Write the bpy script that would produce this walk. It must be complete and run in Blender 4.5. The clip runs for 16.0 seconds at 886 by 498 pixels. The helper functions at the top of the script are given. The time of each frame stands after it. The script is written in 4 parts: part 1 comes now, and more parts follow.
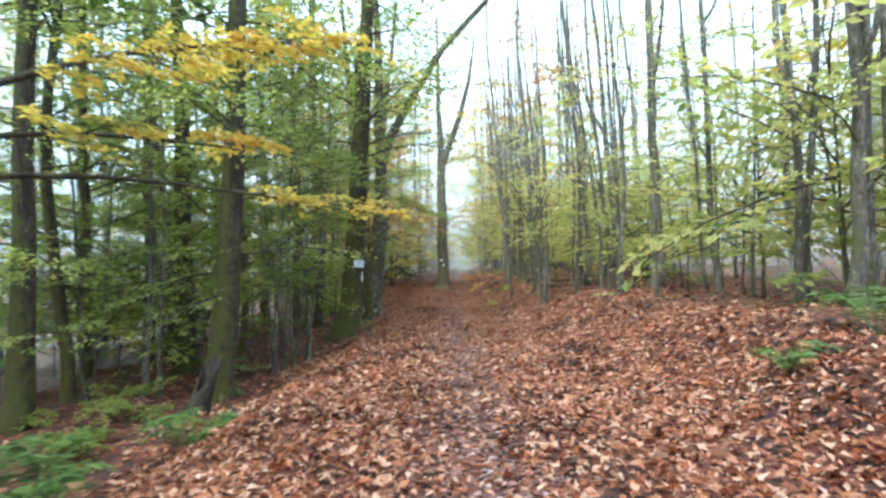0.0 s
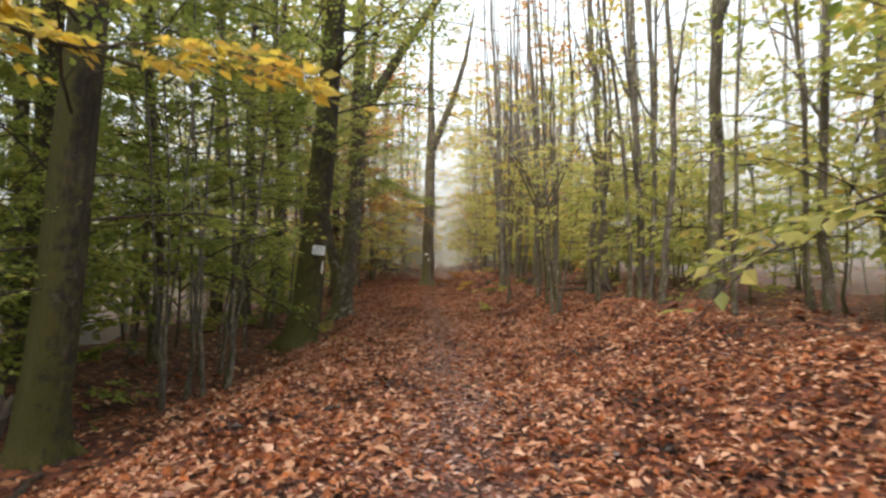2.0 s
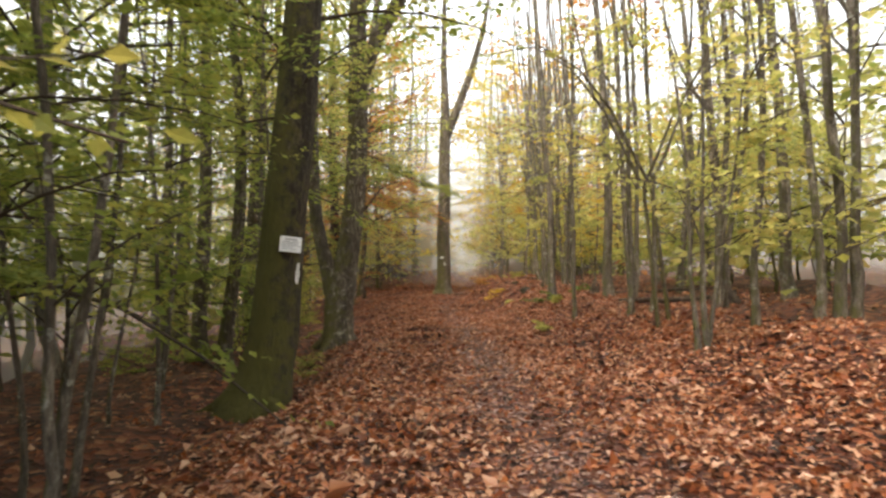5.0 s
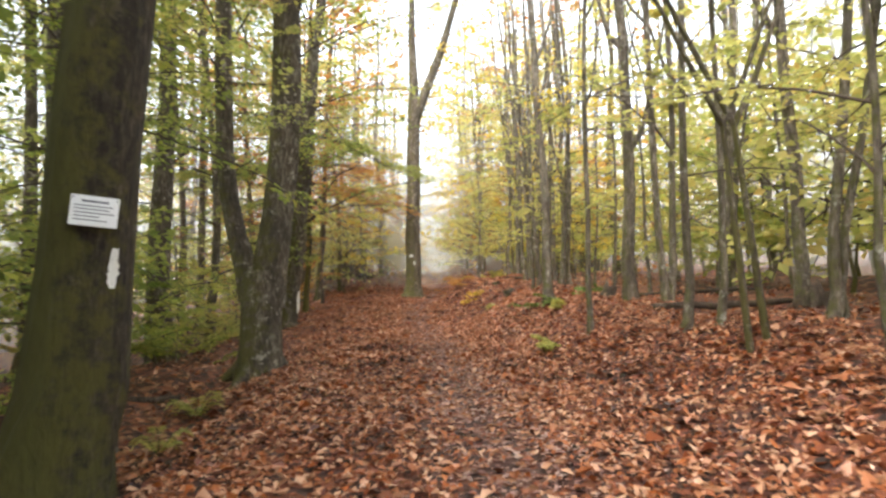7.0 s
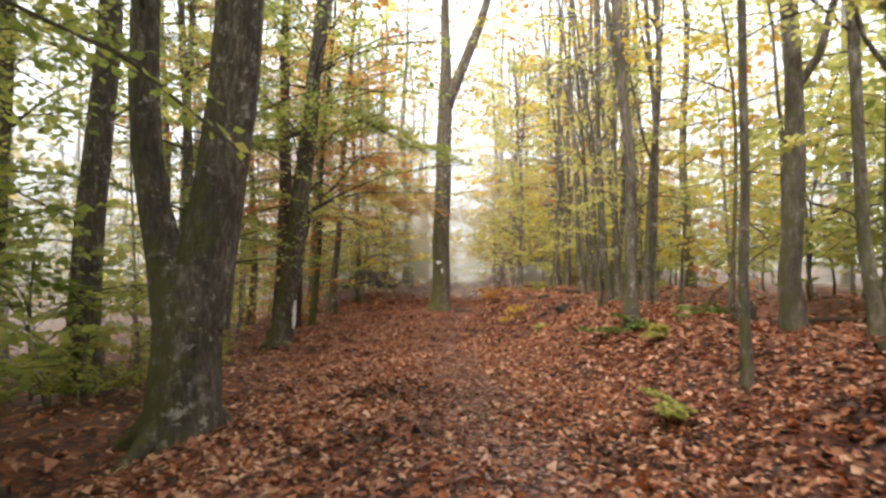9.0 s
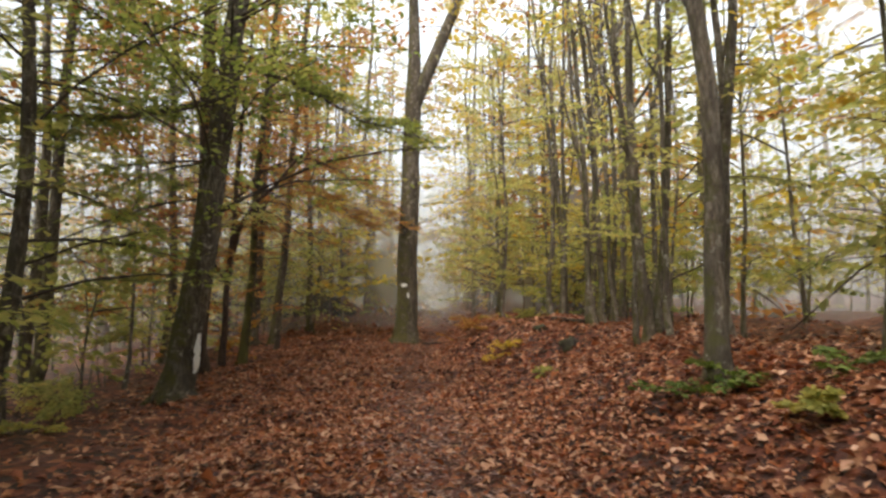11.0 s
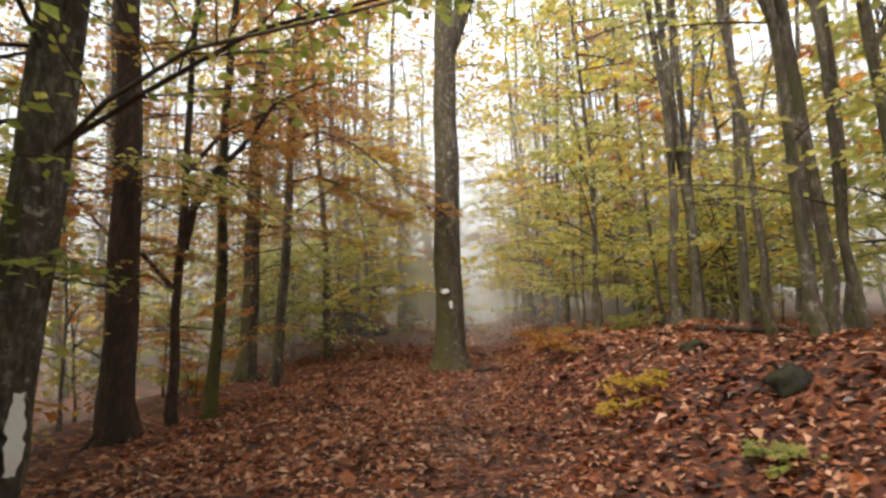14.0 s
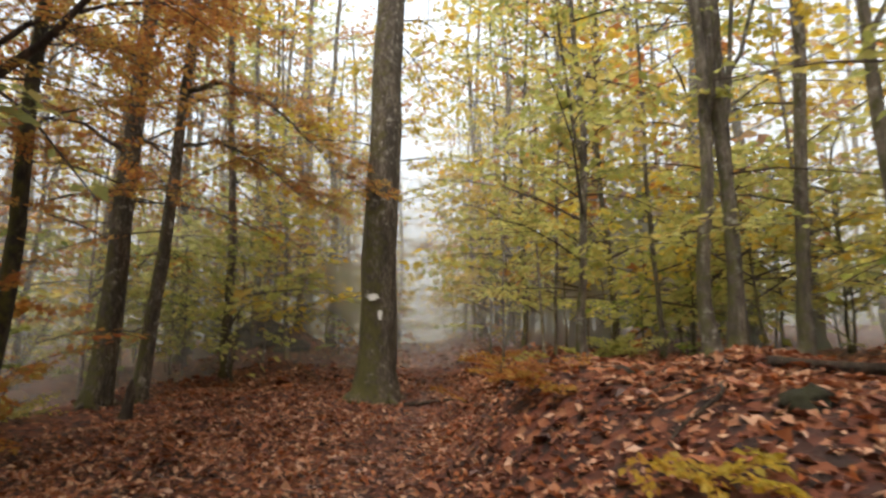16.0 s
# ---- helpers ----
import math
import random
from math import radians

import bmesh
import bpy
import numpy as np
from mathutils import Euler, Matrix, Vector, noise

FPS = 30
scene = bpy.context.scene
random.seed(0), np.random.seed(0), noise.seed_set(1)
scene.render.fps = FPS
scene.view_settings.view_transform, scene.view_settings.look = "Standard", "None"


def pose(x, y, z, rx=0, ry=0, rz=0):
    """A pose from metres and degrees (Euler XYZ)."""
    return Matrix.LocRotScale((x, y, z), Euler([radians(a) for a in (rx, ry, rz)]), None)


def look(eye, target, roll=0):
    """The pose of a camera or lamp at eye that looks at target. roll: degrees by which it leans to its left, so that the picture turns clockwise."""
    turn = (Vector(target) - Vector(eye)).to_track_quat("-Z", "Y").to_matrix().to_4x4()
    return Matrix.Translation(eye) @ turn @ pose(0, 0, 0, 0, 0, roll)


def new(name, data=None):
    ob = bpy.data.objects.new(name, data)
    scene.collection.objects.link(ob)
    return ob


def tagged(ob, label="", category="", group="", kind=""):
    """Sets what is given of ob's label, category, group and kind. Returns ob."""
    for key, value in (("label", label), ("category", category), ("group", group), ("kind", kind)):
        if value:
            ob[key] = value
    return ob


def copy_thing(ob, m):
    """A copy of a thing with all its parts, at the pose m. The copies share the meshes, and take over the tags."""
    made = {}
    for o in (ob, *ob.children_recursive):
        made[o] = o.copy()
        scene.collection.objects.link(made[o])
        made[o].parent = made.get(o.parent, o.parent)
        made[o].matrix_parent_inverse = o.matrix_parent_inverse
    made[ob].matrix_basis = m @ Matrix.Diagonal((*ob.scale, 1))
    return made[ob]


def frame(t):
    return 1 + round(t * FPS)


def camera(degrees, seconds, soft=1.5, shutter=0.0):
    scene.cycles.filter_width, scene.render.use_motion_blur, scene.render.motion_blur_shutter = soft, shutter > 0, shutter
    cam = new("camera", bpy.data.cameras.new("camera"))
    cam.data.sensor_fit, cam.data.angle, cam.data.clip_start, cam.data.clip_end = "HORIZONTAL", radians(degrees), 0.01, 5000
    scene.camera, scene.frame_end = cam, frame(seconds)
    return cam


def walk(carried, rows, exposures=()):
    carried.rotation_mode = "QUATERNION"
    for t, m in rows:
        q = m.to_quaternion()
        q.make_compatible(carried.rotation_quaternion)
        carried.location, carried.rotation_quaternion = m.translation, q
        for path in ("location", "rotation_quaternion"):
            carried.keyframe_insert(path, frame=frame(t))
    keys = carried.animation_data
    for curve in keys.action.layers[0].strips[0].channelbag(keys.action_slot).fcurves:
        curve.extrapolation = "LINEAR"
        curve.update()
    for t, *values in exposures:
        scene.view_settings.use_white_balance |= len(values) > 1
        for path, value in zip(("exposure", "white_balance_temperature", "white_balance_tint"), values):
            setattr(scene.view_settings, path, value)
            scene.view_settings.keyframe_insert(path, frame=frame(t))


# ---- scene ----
SKY, BACKDROP_GLOW = 0.15, 1.05
cam = camera(74.1, 16.0, 2.6, 0.3)
PATH = [
    (0.0, pose(0.000, 0.000, 1.300, 92.70, 2.70, 0.10)),
    (0.5, pose(0.018, 1.006, 1.309, 93.90, 2.10, -2.90)),
    (1.0, pose(0.036, 1.994, 1.318, 95.60, 0.70, -2.50)),
    (1.5, pose(0.045, 2.964, 1.309, 94.00, -0.00, -2.40)),
    (2.0, pose(0.009, 3.907, 1.291, 92.30, 0.10, -1.40)),
    (2.5, pose(-0.116, 4.842, 1.300, 92.10, 0.80, 2.60)),
    (3.0, pose(-0.285, 5.776, 1.291, 91.10, 0.40, 5.80)),
    (3.5, pose(-0.427, 6.657, 1.327, 94.40, 1.60, 5.40)),
    (4.0, pose(-0.516, 7.583, 1.318, 96.00, 2.60, 2.00)),
    (4.5, pose(-0.570, 8.482, 1.309, 92.90, 1.50, 0.10)),
    (7.0, pose(-0.370, 13.165, 1.269, 92.99, 1.61, -3.51)),
    (7.5, pose(-0.305, 14.122, 1.252, 90.41, -0.26, -5.54)),
    (8.0, pose(-0.267, 15.093, 1.235, 89.30, -1.87, -4.97)),
    (8.5, pose(-0.271, 16.082, 1.238, 92.48, 0.59, -2.72)),
    (9.0, pose(-0.313, 17.083, 1.244, 94.16, 0.16, -0.83)),
    (11.5, pose(-0.188, 21.871, 1.277, 97.00, 0.47, -4.73)),
    (12.0, pose(-0.140, 22.788, 1.286, 95.51, 2.35, -3.21)),
    (12.5, pose(-0.102, 23.687, 1.319, 96.70, 1.06, -4.22)),
    (13.0, pose(-0.088, 24.600, 1.328, 95.61, 0.95, -3.12)),
    (13.5, pose(-0.126, 25.514, 1.354, 97.84, 1.71, -0.01)),
    (14.0, pose(-0.156, 26.416, 1.352, 98.34, 2.60, 0.30)),
    (14.5, pose(-0.120, 27.294, 1.347, 98.20, 1.86, -3.91)),
    (15.0, pose(0.028, 28.185, 1.354, 97.85, 0.32, -9.13)),
    (15.5, pose(0.169, 29.087, 1.361, 98.05, -0.68, -8.84)),
    (16.0, pose(0.276, 29.991, 1.369, 100.10, 0.37, -4.73)),
]
walk(cam, PATH, [(0.0, 1.49, 5350, -1), (0.7, 1.14, 5950, 5), (1.5, 0.84, 6650, 11), (3.0, 1.21, 7480, 16), (3.7, 1.58, 7480, 16), (4.5, 1.23, 7480, 16), (7.0, 1.68, 6860, 14), (8.5, 1.68, 6760, 14), (9.0, 1.43, 6960, 16), (11.5, 0.72, 7160, 16), (13.0, 1.14, 7060, 16), (14.0, 0.94, 7060, 16), (14.5, 0.79, 7060, 16), (15.0, 1.09, 6960, 16), (16.0, 0.74, 6960, 16)])

# ---- light ----
world = bpy.data.worlds.new("world")
scene.world = world
world.use_nodes = True
wn, wl = world.node_tree.nodes, world.node_tree.links
sky = wn.new("ShaderNodeTexSky")
sky.sky_type, sky.sun_disc = "NISHITA", False
sky.sun_elevation, sky.sun_rotation, sky.dust_density = radians(58), radians(214), 4.0
grey = wn.new("ShaderNodeHueSaturation")
grey.inputs["Saturation"].default_value = 0.12
wl.new(sky.outputs[0], grey.inputs["Color"])
wl.new(grey.outputs[0], wn["Background"].inputs["Color"])
wn["Background"].inputs["Strength"].default_value = SKY
sun_data = bpy.data.lights.new("sun", "SUN")
sun_data.energy, sun_data.angle, sun_data.color = 1.5, radians(40), (1.0, 0.96, 0.9)
new("sun", sun_data).matrix_world = look((-10, -15, 30), (0, 0, 0))


# ---- materials ----
def material(name, rough=0.8):
    m = bpy.data.materials.new(name)
    m.use_nodes = True
    nt = m.node_tree
    b = nt.nodes["Principled BSDF"]
    b.inputs["Roughness"].default_value = rough
    return m, nt, b


def node(nt, kind, **inputs):
    n = nt.nodes.new("ShaderNode" + kind)
    for k, v in inputs.items():
        n.inputs[k].default_value = v
    return n


def ramp(nt, source, stops):
    r = nt.nodes.new("ShaderNodeValToRGB")
    while len(r.color_ramp.elements) < len(stops):
        r.color_ramp.elements.new(0.5)
    for e, (p, c) in zip(r.color_ramp.elements, stops):
        e.position, e.color = p, (*c, 1)
    nt.links.new(source, r.inputs[0])
    return r.outputs[0]


def mixed(nt, fac, a, b, mode="MIX"):
    x = nt.nodes.new("ShaderNodeMix")
    x.data_type, x.blend_type = "RGBA", mode
    for s, v in ((x.inputs[0], fac), (x.inputs[6], a), (x.inputs[7], b)):
        if hasattr(v, "links"):
            nt.links.new(v, s)
        else:
            s.default_value = v if isinstance(v, (int, float)) else (*v, 1)
    return x.outputs[2]


def bump(nt, b, height, strength, distance):
    n = node(nt, "Bump", Strength=strength, Distance=distance)
    nt.links.new(height, n.inputs["Height"])
    nt.links.new(n.outputs[0], b.inputs["Normal"])


def noise_tex(nt, vector, scale, detail=4.0, rough=0.6):
    n = node(nt, "TexNoise", Scale=scale, Detail=detail, Roughness=rough)
    if vector is not None:
        nt.links.new(vector, n.inputs["Vector"])
    return n


def bark(name, dark, mid, light, moss, moss_amount, lichen=0.5):
    """Mottled bark: upright grain, pale lichen blotches, dark streaks, and moss at the foot and on a painted shadow
    side.
    """
    m, nt, b = material(name, 0.9)
    co = nt.nodes.new("ShaderNodeTexCoord").outputs["Object"]
    info = nt.nodes.new("ShaderNodeObjectInfo")
    shift = node(nt, "VectorMath")
    shift.operation = "MULTIPLY_ADD"
    nt.links.new(info.outputs["Random"], shift.inputs[0])
    shift.inputs[1].default_value = (37.0, 19.0, 53.0)
    nt.links.new(co, shift.inputs[2])
    at = shift.outputs[0]
    mp = node(nt, "Mapping", Scale=(1, 1, 0.3))
    nt.links.new(at, mp.inputs[0])
    grain = noise_tex(nt, mp.outputs[0], 22, 8, 0.72)
    streak = noise_tex(nt, mp.outputs[0], 4.5, 5, 0.65)
    blotch = noise_tex(nt, at, 8.0, 6, 0.7)
    broad = noise_tex(nt, at, 1.3, 3, 0.5)
    base = ramp(nt, grain.outputs[0], [(0.34, dark), (0.52, mid), (0.74, light)])
    wet = ramp(nt, streak.outputs[0], [(0.44, (1, 1, 1)), (0.58, (0, 0, 0))])
    col = mixed(nt, wet, base, mixed(nt, 0.65, base, dark))
    spots = ramp(nt, blotch.outputs[0], [(0.56, (0, 0, 0)), (0.63, (lichen, lichen, lichen))])
    where = ramp(nt, broad.outputs[0], [(0.40, (0, 0, 0)), (0.60, (1, 1, 1))])
    pale = [min(0.5, c * 1.25) for c in light]
    col = mixed(nt, mixed(nt, 1.0, spots, where, "MULTIPLY"), col, pale)
    mo = noise_tex(nt, at, 6.0, 6, 0.7)
    sx = nt.nodes.new("ShaderNodeSeparateXYZ")
    nt.links.new(co, sx.inputs[0])
    hgt = node(nt, "MapRange")
    for k, v in zip((1, 2, 3, 4), (0.0, 4.0, moss_amount, moss_amount * 0.6)):
        hgt.inputs[k].default_value = v
    nt.links.new(sx.outputs[2], hgt.inputs[0])
    geo = nt.nodes.new("ShaderNodeNewGeometry")
    # extra moss on -x faces puts the trunk's darker shadow side into the colour
    shadow_side = node(nt, "VectorMath")
    shadow_side.operation = "DOT_PRODUCT"
    nt.links.new(geo.outputs["Normal"], shadow_side.inputs[0])
    shadow_side.inputs[1].default_value = (-0.16, -0.03, 0.0)
    add = nt.nodes.new("ShaderNodeMath")
    nt.links.new(mo.outputs[0], add.inputs[0])
    nt.links.new(hgt.outputs[0], add.inputs[1])
    add2 = nt.nodes.new("ShaderNodeMath")
    nt.links.new(add.outputs[0], add2.inputs[0])
    nt.links.new(shadow_side.outputs["Value"], add2.inputs[1])
    fac = ramp(nt, add2.outputs[0], [(0.74, (0, 0, 0)), (0.92, (1, 1, 1))])
    col = mixed(nt, fac, col, mixed(nt, grain.outputs[0], [c * 0.5 for c in moss], [c * 1.7 for c in moss]))
    nt.links.new(col, b.inputs["Base Color"])
    bump(nt, b, grain.outputs[0], 1.0, 0.06)
    return m


def leafy(name, colours, light=0.35, rough=0.55):
    """Thin leaves: colour drifts over the crown and jumps from leaf to leaf; light shines through."""
    m, nt, b = material(name, rough)
    geo = nt.nodes.new("ShaderNodeNewGeometry")
    drift = noise_tex(nt, geo.outputs["Position"], 0.8, 3)
    add = nt.nodes.new("ShaderNodeMath")
    add.operation = "MULTIPLY_ADD"
    nt.links.new(geo.outputs["Random Per Island"], add.inputs[0])
    add.inputs[1].default_value = 0.55
    sub = nt.nodes.new("ShaderNodeMath")
    sub.operation = "MULTIPLY_ADD"
    nt.links.new(drift.outputs[0], sub.inputs[0])
    sub.inputs[1].default_value, sub.inputs[2].default_value = 1.3, -0.42
    nt.links.new(sub.outputs[0], add.inputs[2])
    n = len(colours)
    col = ramp(nt, add.outputs[0], [(0.08 + 0.84 * i / (n - 1), c) for i, c in enumerate(colours)])
    fine = noise_tex(nt, geo.outputs["Position"], 60, 2)
    col = mixed(nt, 0.35, col, mixed(nt, fine.outputs[0], col, (0.02, 0.02, 0.01)))
    nt.links.new(col, b.inputs["Base Color"])
    tr = nt.nodes.new("ShaderNodeBsdfTranslucent")
    nt.links.new(col, tr.inputs["Color"])
    mx = nt.nodes.new("ShaderNodeMixShader")
    mx.inputs[0].default_value = light
    nt.links.new(b.outputs[0], mx.inputs[1])
    nt.links.new(tr.outputs[0], mx.inputs[2])
    nt.links.new(mx.outputs[0], nt.nodes["Material Output"].inputs["Surface"])
    return m


def plain(name, colour, rough=0.7, wear=0.25, scale=12):
    m, nt, b = material(name, rough)
    co = nt.nodes.new("ShaderNodeTexCoord").outputs["Object"]
    n = noise_tex(nt, co, scale, 6, 0.7)
    nt.links.new(mixed(nt, n.outputs[0], [c * (1 - wear) for c in colour], [min(1, c * (1 + wear)) for c in colour]), b.inputs["Base Color"])
    bump(nt, b, n.outputs[0], 0.4, 0.01)
    return m


GREEN = [(0.15, 0.22, 0.05), (0.30, 0.38, 0.09), (0.46, 0.50, 0.12), (0.62, 0.55, 0.14)]
LIME = [(0.31, 0.36, 0.11), (0.50, 0.53, 0.16), (0.69, 0.65, 0.21), (0.72, 0.52, 0.15)]
GOLD = [(0.40, 0.38, 0.08), (0.70, 0.57, 0.10), (0.80, 0.58, 0.09), (0.64, 0.33, 0.07)]
RUST = [(0.50, 0.39, 0.10), (0.62, 0.37, 0.09), (0.56, 0.23, 0.07), (0.38, 0.13, 0.05)]
leaf_green, leaf_lime = leafy("leaf_green", GREEN, 0.68), leafy("leaf_lime", LIME, 0.68)
leaf_gold, leaf_rust = leafy("leaf_gold", GOLD, 0.68), leafy("leaf_rust", RUST, 0.68)
leaf_fern = leafy("leaf_fern", [(0.07, 0.14, 0.03), (0.15, 0.24, 0.05), (0.25, 0.30, 0.06)], 0.35)
litter_mat = leafy("fallen_leaf", [(0.014, 0.005, 0.004), (0.078, 0.018, 0.009), (0.235, 0.058, 0.022), (0.43, 0.140, 0.050), (0.70, 0.43, 0.29), (0.41, 0.112, 0.029), (0.11, 0.022, 0.010)], 0.12, 0.40)
trodden_mat = leafy("trodden_leaf", [(0.025, 0.013, 0.012), (0.10, 0.041, 0.034), (0.21, 0.085, 0.068), (0.32, 0.155, 0.125), (0.54, 0.38, 0.33), (0.25, 0.090, 0.060)], 0.08, 0.34)
bark_mossy = bark("bark_mossy", (0.018, 0.013, 0.009), (0.065, 0.048, 0.030), (0.19, 0.16, 0.11), (0.090, 0.082, 0.018), 0.50, 0.4)
bark_grey = bark("bark_grey", (0.034, 0.025, 0.017), (0.135, 0.108, 0.078), (0.40, 0.36, 0.30), (0.085, 0.078, 0.020), 0.32, 0.85)
bark_brown = bark("bark_brown", (0.024, 0.014, 0.010), (0.080, 0.045, 0.030), (0.16, 0.105, 0.07), (0.07, 0.06, 0.018), 0.15, 0.3)
bark_slim = bark("bark_slim", (0.058, 0.047, 0.036), (0.21, 0.175, 0.135), (0.45, 0.41, 0.35), (0.095, 0.095, 0.030), 0.20, 0.85)
# bark of the far trees, paled so that its colour carries the mist's haze
bark_hazed = bark("bark_hazed", (0.09, 0.078, 0.062), (0.23, 0.20, 0.165), (0.42, 0.38, 0.33), (0.08, 0.09, 0.03), 0.2)
twig_mat = plain("twig", (0.055, 0.038, 0.025), 0.85, 0.4)
white_paint = plain("white_paint", (0.75, 0.75, 0.72), 0.6, 0.12, 20)
sign_white = plain("sign_white", (0.78, 0.79, 0.80), 0.4, 0.04, 8)
sign_ink = plain("sign_ink", (0.10, 0.10, 0.13), 0.5, 0.1)
dead_wood = bark("dead_wood", (0.03, 0.02, 0.014), (0.085, 0.06, 0.042), (0.20, 0.16, 0.12), (0.06, 0.06, 0.015), 0.12)
stone_mat = bark("mossy_stone", (0.010, 0.009, 0.007), (0.030, 0.026, 0.020), (0.09, 0.08, 0.065), (0.035, 0.036, 0.012), 0.24)


def soil_material():
    m, nt, b = material("leaf_covered_soil", 0.75)
    geo = nt.nodes.new("ShaderNodeNewGeometry")
    pos = geo.outputs["Position"]
    warp = noise_tex(nt, pos, 9, 3)
    off = node(nt, "VectorMath")
    off.operation = "MULTIPLY_ADD"
    nt.links.new(warp.outputs[1], off.inputs[0])
    off.inputs[1].default_value = (0.12, 0.12, 0.0)
    nt.links.new(pos, off.inputs[2])
    vor = node(nt, "TexVoronoi", Scale=11.0)
    nt.links.new(off.outputs[0], vor.inputs["Vector"])
    sep = nt.nodes.new("ShaderNodeSeparateXYZ")
    nt.links.new(vor.outputs["Color"], sep.inputs[0])
    leaves = ramp(nt, sep.outputs[0], [(0.0, (0.016, 0.006, 0.004)), (0.35, (0.055, 0.014, 0.008)), (0.65, (0.12, 0.030, 0.013)), (0.88, (0.21, 0.065, 0.026)), (1.0, (0.34, 0.17, 0.09))])
    earth = ramp(nt, noise_tex(nt, pos, 14, 6, 0.7).outputs[0], [(0.3, (0.020, 0.012, 0.010)), (0.7, (0.055, 0.033, 0.027))])
    big = ramp(nt, noise_tex(nt, pos, 0.9, 4).outputs[0], [(0.42, (0.0, 0.0, 0.0)), (0.62, (0.2, 0.2, 0.2))])
    nt.links.new(mixed(nt, big, leaves, earth), b.inputs["Base Color"])
    bump(nt, b, vor.outputs["Distance"], 0.8, 0.03)
    return m


soil = soil_material()


# ---- terrain ----
def step01(v, a, b):
    u = np.clip((np.asarray(v, float) - a) / (b - a), 0, 1)
    return u * u * (3 - 2 * u)


def path_x(y):
    """The middle of the path."""
    y = np.asarray(y, float)
    return 0.1 + 0.2 * np.sin(y * 0.12) + 1.3 * step01(y, 34, 46) + 0.04 * np.clip(y - 46, 0, 60)


def ground_z(x, y):
    """Height of the woodland floor: a level path, a bank on one hand and a shallow hollow on the other."""
    x, y = np.asarray(x, float), np.asarray(y, float)
    c = path_x(y)
    z = 0.03 * np.clip(y - 30, 0, 9) + 0.075 * np.clip(y - 39, 0, 22)
    right = np.interp(y, [-10, 5, 12, 17, 23, 28, 33, 37, 45, 60], [0.45, 0.5, 0.62, 0.66, 0.8, 1.0, 1.05, 1.05, 0.6, 0.5])
    edge = np.interp(y, [0, 20, 28, 36, 45], [1.5, 1.3, 0.9, 0.55, 0.6])
    wide = np.interp(y, [20, 30, 33, 35.5, 40], [2.3, 2.9, 2.6, 1.5, 1.2])
    z = z + right * step01(x - c, edge, edge + wide) + 0.02 * np.clip(x - c - 4.5, 0, 40)
    left = np.interp(y, [-10, 8, 15, 22, 30, 45], [0.55, 0.5, 0.45, 0.25, 0.15, 0.0])
    z = z - left * step01(c - x, 1.7, 3.4) - 0.07 * np.clip(c - x - 5, 0, 25) * step01(y, 60, 40)
    z = z - 0.05 * np.exp(-((x - c) / 0.5) ** 2)
    n = 0.05 * np.sin(1.3 * x + 0.7 * y) * np.sin(0.9 * y - 0.5 * x) + 0.025 * np.sin(3.1 * x - 1.9 * y + 1)
    amp = 0.4 + 1.6 * step01(np.abs(x - c), 0.8, 3)
    mound = 1.15 * np.exp(-(((x + 3.6) / 1.7) ** 2 + ((y - 51) / 3.0) ** 2)) - 0.32 * np.exp(-(((x - 2.8) / 0.7) ** 2 + ((y - 31.6) / 1.2) ** 2))
    return z + n * amp + mound


def gz(x, y):
    return float(ground_z(x, y))


def mesh_from(name, verts, faces, mats, smooth=True, index=None):
    me = bpy.data.meshes.new(name)
    verts = np.asarray(verts, np.float32)
    me.vertices.add(len(verts))
    me.vertices.foreach_set("co", verts.ravel())
    if isinstance(faces, np.ndarray):
        k, n = faces.shape[1], len(faces)
        me.loops.add(n * k)
        me.loops.foreach_set("vertex_index", faces.ravel().astype(np.int32))
        me.polygons.add(n)
        me.polygons.foreach_set("loop_start", np.arange(0, n * k, k, dtype=np.int32))
    else:
        flat = [i for f in faces for i in f]
        me.loops.add(len(flat))
        me.loops.foreach_set("vertex_index", flat)
        me.polygons.add(len(faces))
        me.polygons.foreach_set("loop_start", np.cumsum([0] + [len(f) for f in faces[:-1]]).astype(np.int32))
    for m in mats:
        me.materials.append(m)
    if index is not None:
        me.polygons.foreach_set("material_index", np.asarray(index, np.int32))
    me.update(calc_edges=True)
    me.validate()
    me.polygons.foreach_set("use_smooth", [smooth] * len(me.polygons))
    return me


def build_ground():
    xs = np.concatenate([-np.geomspace(300, 13, 12), np.linspace(-12, 12, 81), np.geomspace(13, 300, 12)])
    ys = np.concatenate([-np.geomspace(300, 7, 10), np.linspace(-6, 62, 190), np.geomspace(64, 400, 12)])
    gx, gy = np.meshgrid(xs, ys)
    v = np.stack([gx, gy, ground_z(gx, gy)], -1).reshape(-1, 3)
    i = np.arange(len(xs) * (len(ys) - 1)).reshape(len(ys) - 1, len(xs))[:, :-1].ravel()
    w = len(xs)
    f = np.stack([i, i + 1, i + 1 + w, i + w], 1)
    tagged(new("ground", mesh_from("ground", v, f, [soil])), "brown woodland floor with a trodden leaf-covered path", "ground", kind="structure")


build_ground()


